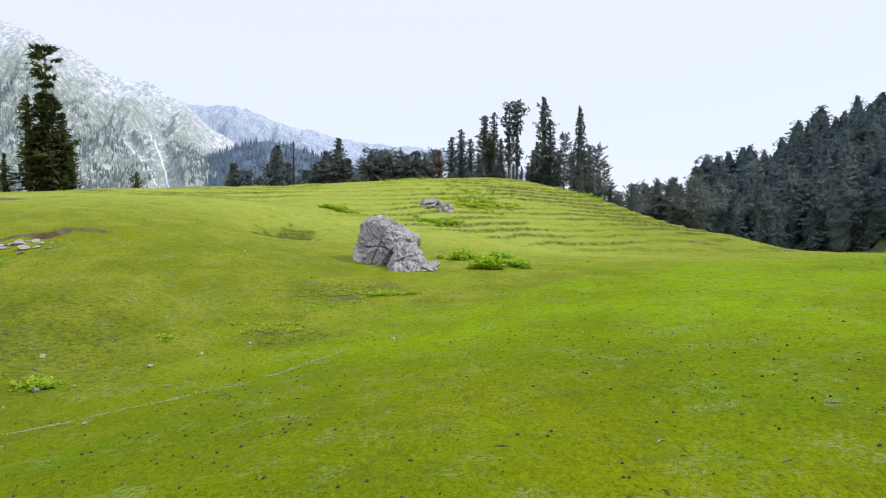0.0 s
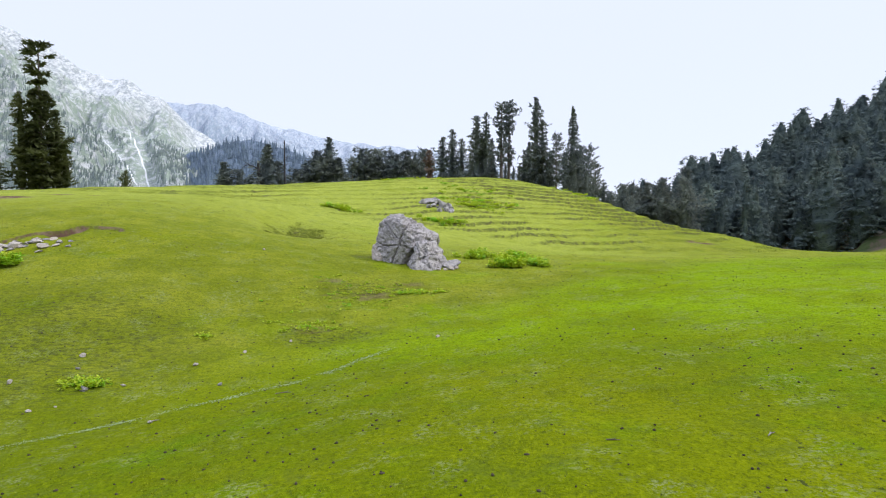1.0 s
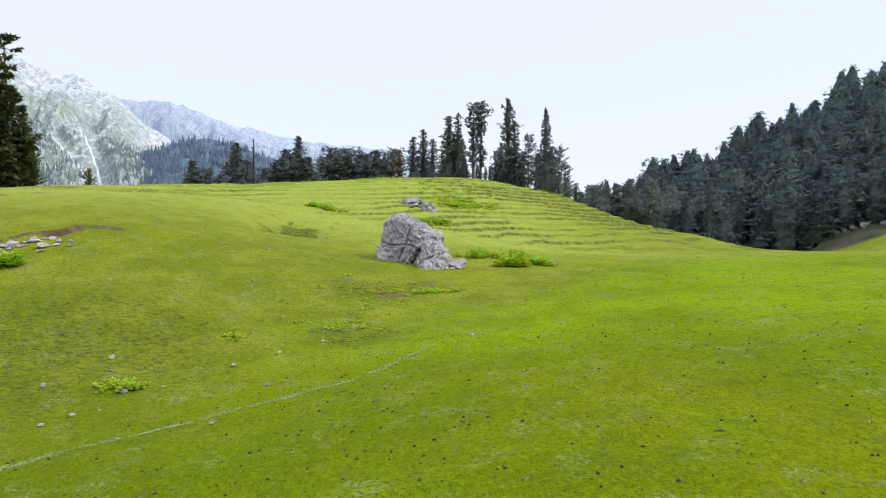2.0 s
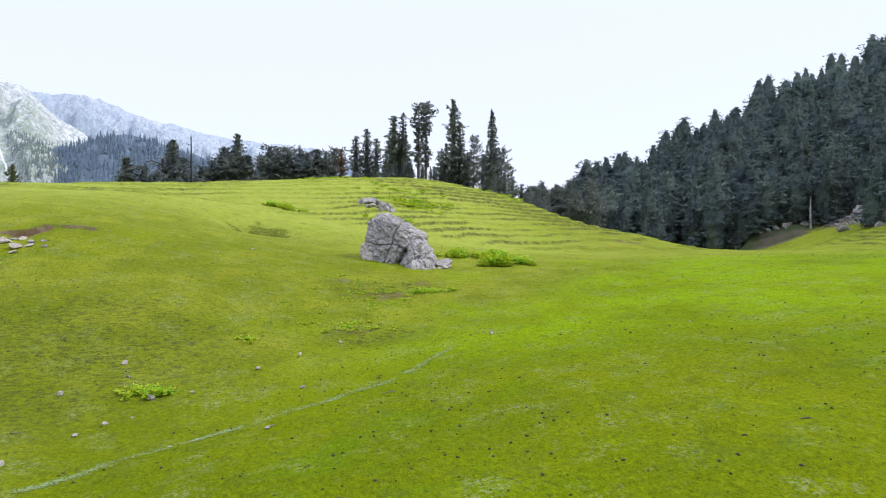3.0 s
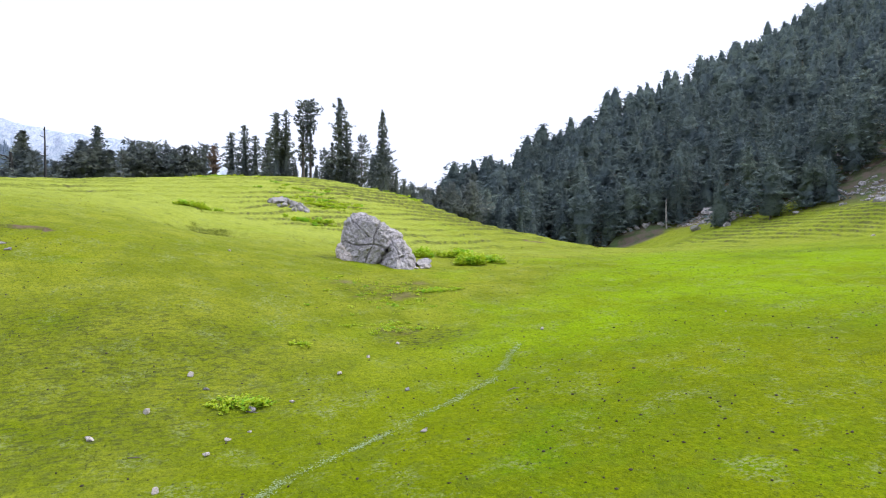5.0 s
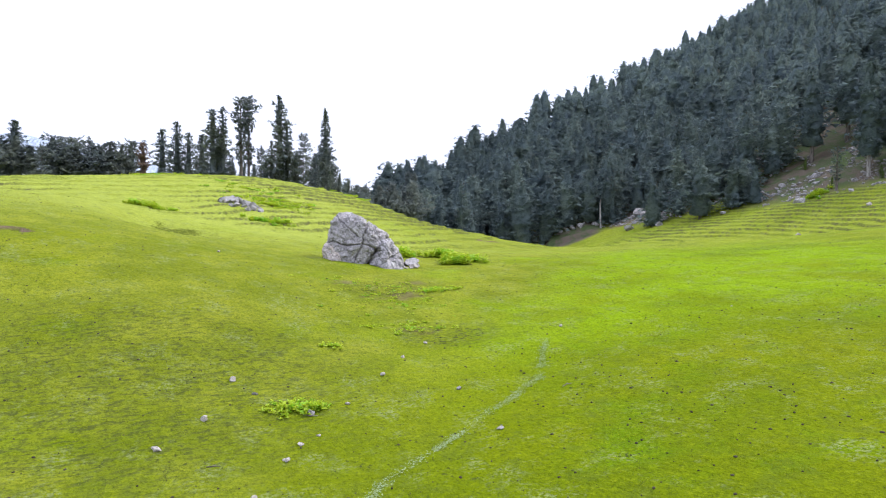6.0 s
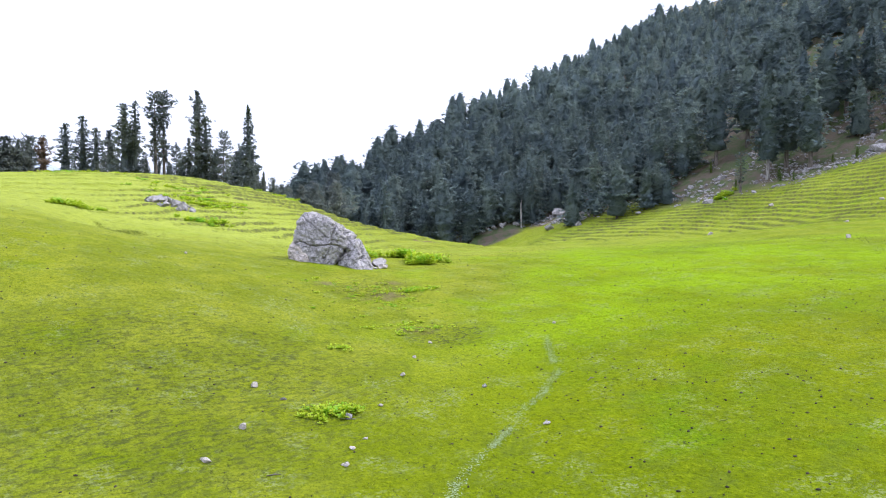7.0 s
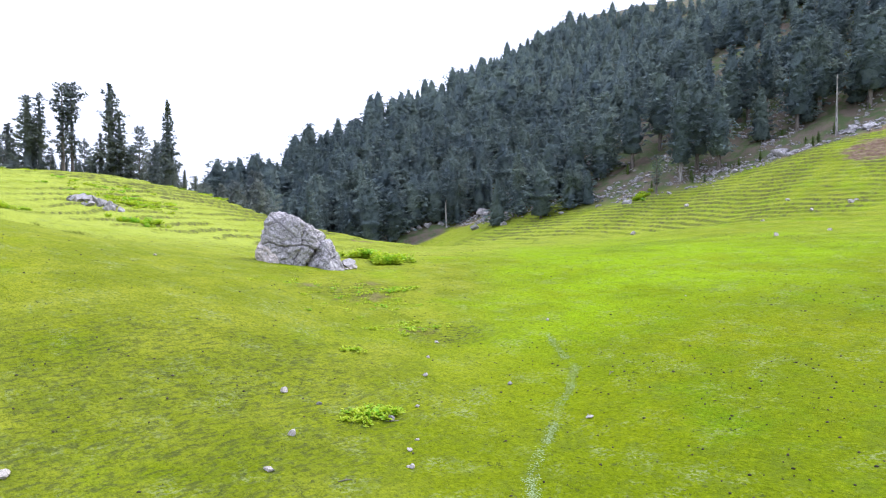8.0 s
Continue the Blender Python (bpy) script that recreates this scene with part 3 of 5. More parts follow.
def conifer(name, height, style, seed, needles, bark=BARK, limbs=200, twigs=19, breadth=0.38):
    rng = np.random.default_rng(seed)
    v, q, (f, t, r, z, fall) = crown_fans(rng, height, style, limbs, twigs, breadth)
    tree = new(name)
    path = [(0, 0, height * h * 0.99 - (0.8 if h == 0 else 0)) for h in (0, 0.06, 0.2, 0.4, 0.6, 0.8, 1)]
    base = (0.021 if style == "gaunt" else 0.017) * height
    pieces = [tube(path, [base * 1.35, base, base * 0.85, base * 0.68, base * 0.48, base * 0.28, 0.03], 7)]
    bare = style in ("gaunt", "open", "great", "tall")
    for k in range(0, len(f), 2 if bare else 6):
        out = Vector((math.cos(t[k]), math.sin(t[k]), 0))
        a = Vector((0, 0, z[k]))
        pieces.append(tube([a, a + out * r[k] * 0.5 + Vector((0, 0, r[k] * (fall[k] * 0.5 + 0.04))), a + out * r[k] * 0.95 + Vector((0, 0, r[k] * (fall[k] * 0.95 + 0.14)))], [0.03 + 0.02 * r[k], 0.035, 0.015], 3))
    part("trunk", mesh_of("trunk", *joined(pieces), bark, True), tree)
    if style not in ("gaunt", "open", "great"):
        cv, cf = crown_core(rng, height, style, 0.50, 15, 9) if style in ("round", "fir", "cone", "mast") else crown_core(rng, height, style, 0.28)
        v, q = np.concatenate([v, cv]), np.concatenate([q, cf + len(v)])
    part("crown", mesh_of("crown", v, q, needles), tree)
    return tree


def dead_tree(name, height, seed, arms=6, broken=True, wood=None, girth=0.02):
    rng = np.random.default_rng(seed)
    tree = new(name)
    base = girth * height
    path = [(0.05 * rng.normal(), 0.05 * rng.normal(), height * f - (0.8 if f == 0 else 0)) for f in (0, 0.1, 0.3, 0.55, 0.8, 1)]
    part("trunk", mesh_of("trunk", *tube(path, [base * 1.3, base, base * 0.85, base * 0.7, base * 0.5, base * (0.35 if broken else 0.1)], 8), wood, True), tree)
    for k in range(arms):
        z, t, r = height * rng.uniform(0.5, 0.97), rng.uniform(0, 6.28), height * rng.uniform(0.03, 0.08)
        limb = tube([(0, 0, z), (math.cos(t) * r * 0.6, math.sin(t) * r * 0.6, z + 0.1 * r), (math.cos(t) * r, math.sin(t) * r, z + 0.5 * r)], [0.09, 0.06, 0.02], 5)
        part("branch", mesh_of("branch", *limb, wood, True), tree)
    return tree


def planted(x, y, scale=1.0, turn=0.0, sink=0.1, wide=1.0):
    z = float(land(np.array([x]), np.array([y]))[0]) - sink
    return Matrix.LocRotScale((x, y, z), Euler((0, 0, turn)), (scale * wide, scale * wide, scale))


def top_at(x, y, top, model):
    """The scale that brings a model of that height up to a treetop at height top."""
    return (top - float(land(np.array([x]), np.array([y]))[0]) + 0.1) / model


H0 = 16.0
MODELS = {
    "spire": "dark blue-green pyramid-shaped fir on the meadow crest",
    "tall": "tall dark fir with uneven tufted branches on the crest",
    "gaunt": "gaunt old fir with bare lower trunk and clumped top",
    "full": "dense straight-sided dark fir on the crest",
    "open": "loose open-crowned conifer on the crest",
    "round": "egg-shaped dense green conifer behind the crest",
    "cone": "dense cone-shaped dark conifer behind the crest",
    "column": "narrow column-shaped dark fir on the crest",
    "broad": "rounded bushy dark conifer behind the crest",
}
rng_trees = np.random.default_rng(7)
first_of = {}


def crest_tree(x, y, top, style, wide=1.0):
    key = (style, int(rng_trees.integers(0, 2)))
    turn = float(rng_trees.uniform(0, 6.28))
    if key not in first_of:
        ob = conifer("fir_tree", H0, style, 40 + len(first_of), NEEDLE_HAZED)
        tagged(ob, MODELS[style], "tree", "firs along the crest")
        ob.matrix_basis = planted(x, y, top_at(x, y, top, H0), turn, wide=wide)
        first_of[key] = ob
    else:
        m = planted(x, y, 1, turn)
        s = top_at(x, y, top, H0)
        ob = copy_thing(first_of[key], m)
        ob.scale = (s * wide, s * wide, s)
    return ob


# trees on the crest: place, treetop height, form, breadth
for x, y, top, style, wide in (
        (11.6, 174.2, 25.5, "column", 1.0), (10.2, 172.4, 19.6, "open", 0.7), (11.5, 169.1, 18.2, "broad", 0.5), (12.8, 163.7, 18.4, "broad", 0.6), (14.6, 168.2, 25.0, "column", 0.9), (22.6, 161.0, 22.0, "open", 0.7), (23.0, 158.8, 18.2, "broad", 0.6), (20.5, 159.6, 17.4, "broad", 0.6), (17.8, 160.0, 16.6, "broad", 0.5),
        (-45.2, 143.0, 16.0, "cone", 1.6), (-42.2, 143.9, 14.4, "broad", 1.1), (-39.9, 144.6, 12.9, "broad", 1.2), (-38.9, 155.2, 21.2, "cone", 1.25), (-37.6, 160.6, 17.5, "broad", 0.9), (-40.6, 158.0, 16.2, "broad", 0.8),
        (-34.6, 166.4, 16.3, "broad", 1.1), (-32.4, 168.8, 18.0, "broad", 0.9), (-29.5, 169.5, 21.2, "round", 1.3), (-26.7, 169.9, 24.8, "cone", 1.0), (-24.0, 168.3, 19.4, "cone", 1.5),
        (-22.0, 180.7, 20.9, "open", 0.8), (-20.0, 184.9, 23.6, "broad", 1.0), (-18.1, 189.1, 23.4, "broad", 0.9), (-16.4, 186.0, 21.6, "broad", 0.9), (-15.0, 187.4, 23.5, "broad", 0.85), (-12.3, 189.6, 24.2, "open", 0.8), (-11.4, 186.0, 21.6, "broad", 0.85), (-9.8, 185.7, 22.0, "broad", 0.8), (-7.7, 187.8, 23.2, "full", 1.6), (-6.2, 186.0, 20.4, "broad", 0.8), (-5.1, 187.9, 22.8, "broad", 0.75), (-2.9, 190.0, 23.8, "broad", 0.7),
        (2.3, 172.0, 25.9, "full", 0.95), (4.5, 164.9, 26.9, "full", 0.8), (4.9, 165.6, 20.0, "broad", 0.45), (6.7, 162.9, 24.3, "full", 0.9), (5.8, 161.0, 17.4, "cone", 0.9), (8.2, 154.6, 20.0, "column", 0.9),
        (9.4, 149.7, 27.9, "column", 1.0), (10.8, 150.6, 23.7, "column", 0.9), (11.5, 149.6, 28.6, "column", 0.6), (12.6, 147.5, 18.1, "open", 0.7), (13.4, 149.0, 16.8, "cone", 0.8)):
    crest_tree(x, y, top + (0.7 if x < 0 else 0), style, wide * 1.3)
for x, y, top, style, wide in (
        (14.7, 147.3, 30.5, "gaunt", 1.0), (16.5, 148.1, 30.9, "gaunt", 0.8), (15.8, 149.2, 17.2, "broad", 0.5), (17.4, 147.0, 16.2, "broad", 0.4),
        (21.6, 142.4, 30.7, "tall", 1.05), (22.8, 141.2, 25.6, "column", 1.0), (20.5, 144.6, 21.4, "full", 1.05), (19.3, 144.7, 17.2, "cone", 0.9), (21.8, 140.6, 19.0, "full", 1.1), (18.4, 145.6, 15.0, "cone", 1.0), (23.4, 139.2, 16.0, "cone", 0.9),
        (25.1, 137.7, 22.2, "open", 0.75), (24.3, 139.9, 18.6, "column", 1.2), (26.2, 127.3, 26.3, "spire", 1.0), (27.2, 128.4, 18.0, "cone", 0.9), (25.6, 131.5, 17.9, "full", 1.0), (26.0, 124.3, 14.0, "cone", 0.9), (28.6, 126.0, 13.8, "cone", 0.8),
        (35.3, 151.6, 21.8, "open", 0.85), (32.7, 148.3, 20.9, "broad", 0.62), (30.4, 146.0, 18.4, "open", 0.8), (29.6, 142.0, 16.0, "broad", 0.6), (36.9, 151.2, 18.0, "open", 0.8), (29.1, 122.6, 12.4, "broad", 0.75), (31.4, 124.1, 11.4, "broad", 0.85), (34.1, 129.6, 9.9, "broad", 0.9), (32.6, 125.6, 9.4, "broad", 0.9), (38.9, 144.9, 9.9, "broad", 0.8),
        (46.8, 155.6, 13.6, "open", 0.8), (50.0, 154.6, 13.2, "round", 1.0), (52.0, 151.0, 13.6, "round", 1.0), (40.0, 140.0, 11.5, "broad", 0.7), (43.5, 150.0, 12.5, "broad", 0.8), (55.0, 158.0, 14.6, "round", 1.0), (58.5, 152.0, 16.6, "cone", 1.0), (51.0, 164.0, 12.6, "round", 1.0), (47.0, 162.0, 11.0, "broad", 0.7), (61.0, 160.0, 17.2, "round", 1.0), (56.0, 147.0, 14.0, "broad", 0.8)):
    crest_tree(x, y, top, style, wide)

# the great fir at the meadow's western rim and its neighbours
great = conifer("fir_tree", 19.2, "great", 91, NEEDLE, limbs=380, twigs=26)
great.matrix_basis = planted(-51.7, 86.8, 1.0, 1.2, 0.1, 1.15)
tagged(great, "great dark green fir with layered flat-plated top on the rim", "tree")
for x, y, h, style, seed, wide in ((-53.5, 85.7, 12.8, "column", 92, 1.15), (-50.2, 87.8, 10.4, "full", 93, 1.15), (-52.6, 86.3, 9.0, "full", 94, 1.3), (-49.4, 88.3, 5.6, "broad", 99, 0.8), (-55.7, 84.2, 5.2, "full", 95, 1.3), (-64.6, 139.8, 8.0, "broad", 96, 0.62)):
    ob = conifer("fir_tree", h, style, seed, NEEDLE, limbs=200, twigs=18)
    ob.matrix_basis = planted(x, y, 1, 0, 0.1, wide)
    tagged(ob, "dark green bushy fir on the meadow's rim", "tree")
slim = conifer("fir_tree", 7.6, "gaunt", 98, FOREST, limbs=90, twigs=12)
slim.matrix_basis = planted(104.2, 72.8, 1.08, 0, 0.1, 1.5)
tagged(slim, "slim young conifer standing at the meadow's edge", "tree")
for x, y, h, seed in ((110.3, 70.5, 22.0, 301), (140.0, 63.5, 17.0, 302)):   # tall firs with pale bare boles at the forest edge
    ob = conifer("fir_tree", h, "mast", seed, FOREST, DEAD_WOOD, limbs=230, twigs=14)
    ob.matrix_basis = planted(x, y)
    tagged(ob, "tall fir with a pale bare lower trunk above the rocks", "tree")
brown = conifer("fir_tree", 13.0, "full", 97, NEEDLE_BROWN)
brown.matrix_basis = planted(-1.1, 180.0, 1.03, 0, 0.1, 1.35)
tagged(brown, "dying fir with brown dry needles on the crest", "tree")

# dead trunks
for x, y, h, seed, arms, label in ((-35.1, 156.1, 15.6, 1, 9, "thin bare dead trunk standing behind the crest"), (102.3, 131.7, 7.4, 3, 0, "pale bare pole standing before the forest"), (121.5, 44.4, 12.0, 4, 5, "pale bleached dead trunk at the forest edge")):
    ob = dead_tree("dead_tree", h, seed, arms, wood=CHARRED if seed == 1 else DEAD_WOOD, girth=0.04 if seed == 3 else 0.02)
    ob.matrix_basis = planted(x, y)
    tagged(ob, label, "dead tree")


# the broken snag with one long arching limb
snag = new("dead_tree")
snag_top = 17.4 - float(land(np.array([-40.3]), np.array([152.8]))[0])
part("trunk", mesh_of("trunk", *tube([(0, 0, -0.8), (0.1, 0, snag_top * 0.4), (0.0, 0, snag_top * 0.75), (-0.15, 0, snag_top)], [0.5, 0.42, 0.36, 0.25], 8), CHARRED, True), snag)
for limb, thick in (([(0, 0, -1.6), (-1.0, 0.1, -0.9), (-2.4, 0.2, -0.5), (-3.6, 0.1, -0.6)], 0.2), ([(-2.0, 0.2, -0.6), (-2.7, 0.3, -0.1), (-3.3, 0.3, 0.2)], 0.09), ([(-2.6, 0.2, -0.5), (-3.2, 0, -0.8), (-3.9, 0, -1.3)], 0.08), ([(0, 0, -0.6), (0.5, 0.1, -0.2)], 0.1)):
    part("branch", mesh_of("branch", *tube([(px, py, pz + snag_top) for px, py, pz in limb], np.linspace(thick, 0.03, len(limb)), 6), CHARRED, True), snag)
snag.matrix_basis = planted(-40.3, 152.8)
tagged(snag, "broken dark snag with one long arching bare limb", "dead tree")


# ---- the forest on the eastern flank ----
def forest_sites():
    rng = np.random.default_rng(21)
    sites = []
    for gx in np.arange(52, 380, 6.3):
        for gy in np.arange(20, 280, 6.3):
            x, y = gx + rng.uniform(-2.6, 2.6), gy + rng.uniform(-2.6, 2.6)
            w = float(wooded(np.array([x]), np.array([y]))[0])
            clear = x < 142 and y < 92
            if clear:
                w *= 0.04 + 0.5 * float(ease(124, 142, x))
            if rng.uniform() < w - 0.12 * (w > 0.4):
                if math.hypot(x - 96, y - 133) < 6 or math.hypot(x - 104, y - 72) < 9 or (x < 112 and y < 80) or (x < 105 and 111 < y < 134):
                    continue
                size = (0.55 + 0.75 * rng.uniform() ** 1.6) * (1 + 0.32 * float(ease(120, 160, y))) * (1 - 0.30 * float(ease(200, 300, x)))
                sites.append((x, y, size, rng.uniform(0, 6.28)))
    # single trees of the open rocky slope, as they stand; first five added to shade the bank
    for x, y, size in ((102.5, 136.5, 1.1), (106.0, 131.0, 1.1), (99.0, 141.0, 1.2), (108.5, 135.0, 1.3), (93.0, 142.0, 1.1), (119.4, 86.7, 1.45), (115.2, 69.2, 1.5), (113.0, 63.6, 1.35), (130.5, 68.1, 1.6), (136.5, 66.5, 1.5), (126.6, 60.1, 0.9), (130.2, 54.1, 1.45), (119.7, 93.3, 1.1), (104.2, 91.8, 0.72), (103.2, 88.4, 0.6), (101.8, 92.5, 0.85), (97.9, 97.4, 1.0), (103.5, 108.1, 1.25), (97.5, 109.9, 0.9), (138.3, 52.0, 1.5), (137.5, 42.3, 1.5), (124.0, 74.0, 1.5), (128.0, 84.0, 1.6), (112.0, 97.0, 1.3), (109.0, 103.0, 1.3)):
        sites.append((x, y, size, rng.uniform(0, 6.28)))
    return sites


SITES = forest_sites()
near_sites = [s for s in SITES if s[0] < 160 and s[1] < 200]
near_sites = sorted(near_sites, key=lambda s: s[0] + max(0, s[1] - 130) * 0.6)[:280]
near_set = set(near_sites)
woods_first = []
for k, (x, y, s, turn) in enumerate(near_sites):
    if k < 8:
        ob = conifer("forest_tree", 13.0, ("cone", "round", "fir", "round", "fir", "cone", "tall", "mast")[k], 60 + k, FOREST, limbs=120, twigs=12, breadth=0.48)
        tagged(ob, "dark green forest conifer at the foot of the slope", "tree", "conifers along the forest edge")
        ob.matrix_basis = planted(x, y, s, turn)
        woods_first.append(ob)
    else:
        ob = copy_thing(woods_first[7 if s > 1.2 and y < 95 else int(turn * 1000) % 7], planted(x, y, 1, turn))
        ob.scale = (s * 1.35, s * 1.35, s)


def woods_mesh(name, sites, material, height, limbs, twigs, label):
    """Far trees joined into one sheet of foliage."""
    rng = np.random.default_rng(33)
    kinds = []
    for k, style in enumerate(("round", "fir", "round", "fir", "cone", "fir", "fir", "round")):
        sv, sf, _ = crown_fans(np.random.default_rng(70 + k), height, style, limbs, twigs, 0.6)
        cv, cf = crown_core(np.random.default_rng(90 + k), height, style, 0.54, 14, 8)
        kinds.append((np.concatenate([sv, cv]), np.concatenate([sf, cf + len(sv)])))
    verts, faces, base = [], [], 0
    xs, ys = np.array([s[0] for s in sites]), np.array([s[1] for s in sites])
    for (x, y, s, turn), z in zip(sites, land(xs, ys)):
        v, f = kinds[int(rng.integers(0, len(kinds)))]
        c, d, fat = math.cos(turn), math.sin(turn), s * rng.uniform(1.3, 1.75)
        verts.append(np.stack([(v[:, 0] * c - v[:, 1] * d) * fat + x, (v[:, 0] * d + v[:, 1] * c) * fat + y, v[:, 2] * s * 0.9 + z - 0.3], -1))
        faces.append(f + base)
        base += len(v)
    ob = new(name, mesh_of(name, np.concatenate(verts), np.concatenate(faces), material))
    return tagged(ob, label, "forest", kind="stuff")


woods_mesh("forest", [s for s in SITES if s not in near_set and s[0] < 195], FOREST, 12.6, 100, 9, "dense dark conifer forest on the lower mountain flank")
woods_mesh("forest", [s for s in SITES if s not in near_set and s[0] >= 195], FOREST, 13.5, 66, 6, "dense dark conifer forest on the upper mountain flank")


# ---- far mountains ----
def mountain(name, profile, depth, run, seed, material, label, rows=120, cols=220, crag=0.12, snow=0.5, chutes=()):
    """A range whose skyline follows profile, pairs of (across/depth, height/depth), falling towards the viewer over run metres."""
    px, pz = [p[0] for p in profile], [p[1] for p in profile]
    u = np.linspace(px[0], px[-1], cols)
    v = np.concatenate([np.linspace(-0.25, 0, rows // 6, endpoint=False), np.linspace(0, 1, rows)])
    gu, gv = np.meshgrid(u, v)
    skyline = np.interp(gu, px, pz) * depth
    y = depth - gv * run
    x = gu * y
    drop = np.where(gv < 0, 1 + 1.5 * gv, np.clip(1 - gv, 0, 1) ** 1.15)
    ribs = 0.6 * ridged(x / 260 + 0.35 * y / 260, y / 700, 5, seed) + 0.5 * ridged(x / 70 + 0.2 * y / 70, y / 260, 4, seed + 2)
    z = (skyline + 60) * drop - 60
    chute, bare = np.zeros(gu.shape), np.zeros(gu.shape)
    for u0, v0, u1, v1 in chutes:
        along = np.clip((gv - v0) / (v1 - v0), 0, 1)
        mid = u0 + (u1 - u0) * along ** 0.8 + 0.003 * vnoise(gv * 9, gv * 0, 9)
        bare = np.maximum(bare, ease(0.022, 0.012, np.abs(gu - mid) + 0.01 * ease(v1 - 0.1, v1 + 0.1, gv)) * ease(v0 - 0.02, v0 + 0.05, gv))
        chute = np.maximum(chute, 0.75 * ease(0.0032, 0.0004, np.abs(gu - mid)) * ease(v0 - 0.02, v0 + 0.05, gv) * ease(v1 + 0.03, v1, gv))
    z = z + (1 - 0.85 * bare) * crag * skyline * (ribs - 0.4) * (0.05 + np.sin(np.pi * np.clip(gv, 0, 1)) ** 0.8) + 9 * ridged(x / 90, y / 90, 3, seed + 5)
    idx = np.arange(gu.size).reshape(gu.shape)
    faces = np.stack([idx[:-1, :-1], idx[:-1, 1:], idx[1:, 1:], idx[1:, :-1]], -1).reshape(-1, 4)[:, ::-1]
    me = mesh_of(name, np.stack([x, y, z], -1).reshape(-1, 3), faces, material, True)
    gully = ease(0.25, -0.2, ribs) * ease(0.95, 0.2, gv)
    me.attributes.new("snow", "FLOAT", "POINT").data.foreach_set("value", (np.clip(snow * (gully + 0.25 * ease(0.35, 0.0, gv)), 0, 1)).astype(np.float32).ravel())
    me.attributes.new("chute", "FLOAT", "POINT").data.foreach_set("value", chute.astype(np.float32).ravel())
    me.attributes.new("meadow", "FLOAT", "POINT").data.foreach_set("value", ease(0.08, 0.4, gv).astype(np.float32).ravel())
    tagged(new(name, me), label, "mountain", kind="structure")
    return x, y, z, gv + 9 * (bare > 0.5)


# both ranges carry the air's haze in their pale, bluish rock colours
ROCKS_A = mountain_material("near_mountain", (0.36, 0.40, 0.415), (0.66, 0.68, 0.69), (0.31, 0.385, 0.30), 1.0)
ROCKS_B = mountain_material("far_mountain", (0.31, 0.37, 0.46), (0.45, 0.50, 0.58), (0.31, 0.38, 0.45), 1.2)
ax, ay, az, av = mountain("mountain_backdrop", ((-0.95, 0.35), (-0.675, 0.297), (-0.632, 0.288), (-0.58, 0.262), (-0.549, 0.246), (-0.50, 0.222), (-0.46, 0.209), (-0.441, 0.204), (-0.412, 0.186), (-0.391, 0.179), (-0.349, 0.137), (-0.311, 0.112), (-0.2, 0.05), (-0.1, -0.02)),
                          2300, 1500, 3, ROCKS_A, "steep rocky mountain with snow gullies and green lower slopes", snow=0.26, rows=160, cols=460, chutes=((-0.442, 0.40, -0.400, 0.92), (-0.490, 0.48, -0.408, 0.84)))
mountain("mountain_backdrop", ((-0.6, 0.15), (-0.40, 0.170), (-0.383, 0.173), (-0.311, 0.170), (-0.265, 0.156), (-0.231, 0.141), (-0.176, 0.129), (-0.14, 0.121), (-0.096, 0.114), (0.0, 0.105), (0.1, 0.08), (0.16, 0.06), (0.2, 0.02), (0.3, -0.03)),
         3800, 1300, 9, ROCKS_B, "distant mountain range with snow streaks, paled and blued for haze", snow=0.16, rows=90, cols=260, crag=0.16)
# the ridge's blue is haze put into its base colours
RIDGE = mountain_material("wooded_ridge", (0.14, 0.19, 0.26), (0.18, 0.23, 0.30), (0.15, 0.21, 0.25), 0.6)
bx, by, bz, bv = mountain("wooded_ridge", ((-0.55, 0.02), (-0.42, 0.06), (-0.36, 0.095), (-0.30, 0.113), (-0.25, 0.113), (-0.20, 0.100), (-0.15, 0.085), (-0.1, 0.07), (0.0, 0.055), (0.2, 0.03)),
                          1500, 700, 14, RIDGE, "forested ridge below the mountains, blued for haze", rows=50, cols=100, crag=0.08, snow=0.0)


def far_trees(name, x, y, z, v, low, high, count, seed, label, material, tall=(11, 23)):
    rng = np.random.default_rng(seed)
    keep = np.argwhere((v > low) & (v < high))
    pick = keep[rng.integers(0, len(keep), count)]
    verts, faces = [], []
    for k, (i, j) in enumerate(pick):
        h, t0 = rng.uniform(*tall), rng.uniform(0, 6.28)
        p = np.array([x[i, j] + rng.uniform(-9, 9), y[i, j] + rng.uniform(-9, 9), z[i, j] - 2])
        r = h * rng.uniform(0.14, 0.22)
        for tier in range(3):
            ring = [p + np.array([r * (1 - 0.28 * tier) * math.cos(t0 + tier + 2.1 * s), r * (1 - 0.28 * tier) * math.sin(t0 + tier + 2.1 * s), h * (0.08 + 0.27 * tier)]) for s in range(3)]
            b = len(verts)
            verts += ring + [p + np.array([0, 0, h * (0.5 + 0.25 * tier)])]
            faces += [(b, b + 1, b + 3), (b + 1, b + 2, b + 3), (b + 2, b, b + 3)]
    tagged(new(name, mesh_of(name, np.array(verts), np.array(faces), material)), label, "forest", kind="stuff")


far_trees("far_forest", bx, by, bz, bv, 0.0, 0.8, 7000, 5, "far conifer forest on the ridge, blued for haze", FAR_WOOD)
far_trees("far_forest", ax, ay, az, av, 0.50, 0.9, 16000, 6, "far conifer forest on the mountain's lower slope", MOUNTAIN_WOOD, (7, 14))


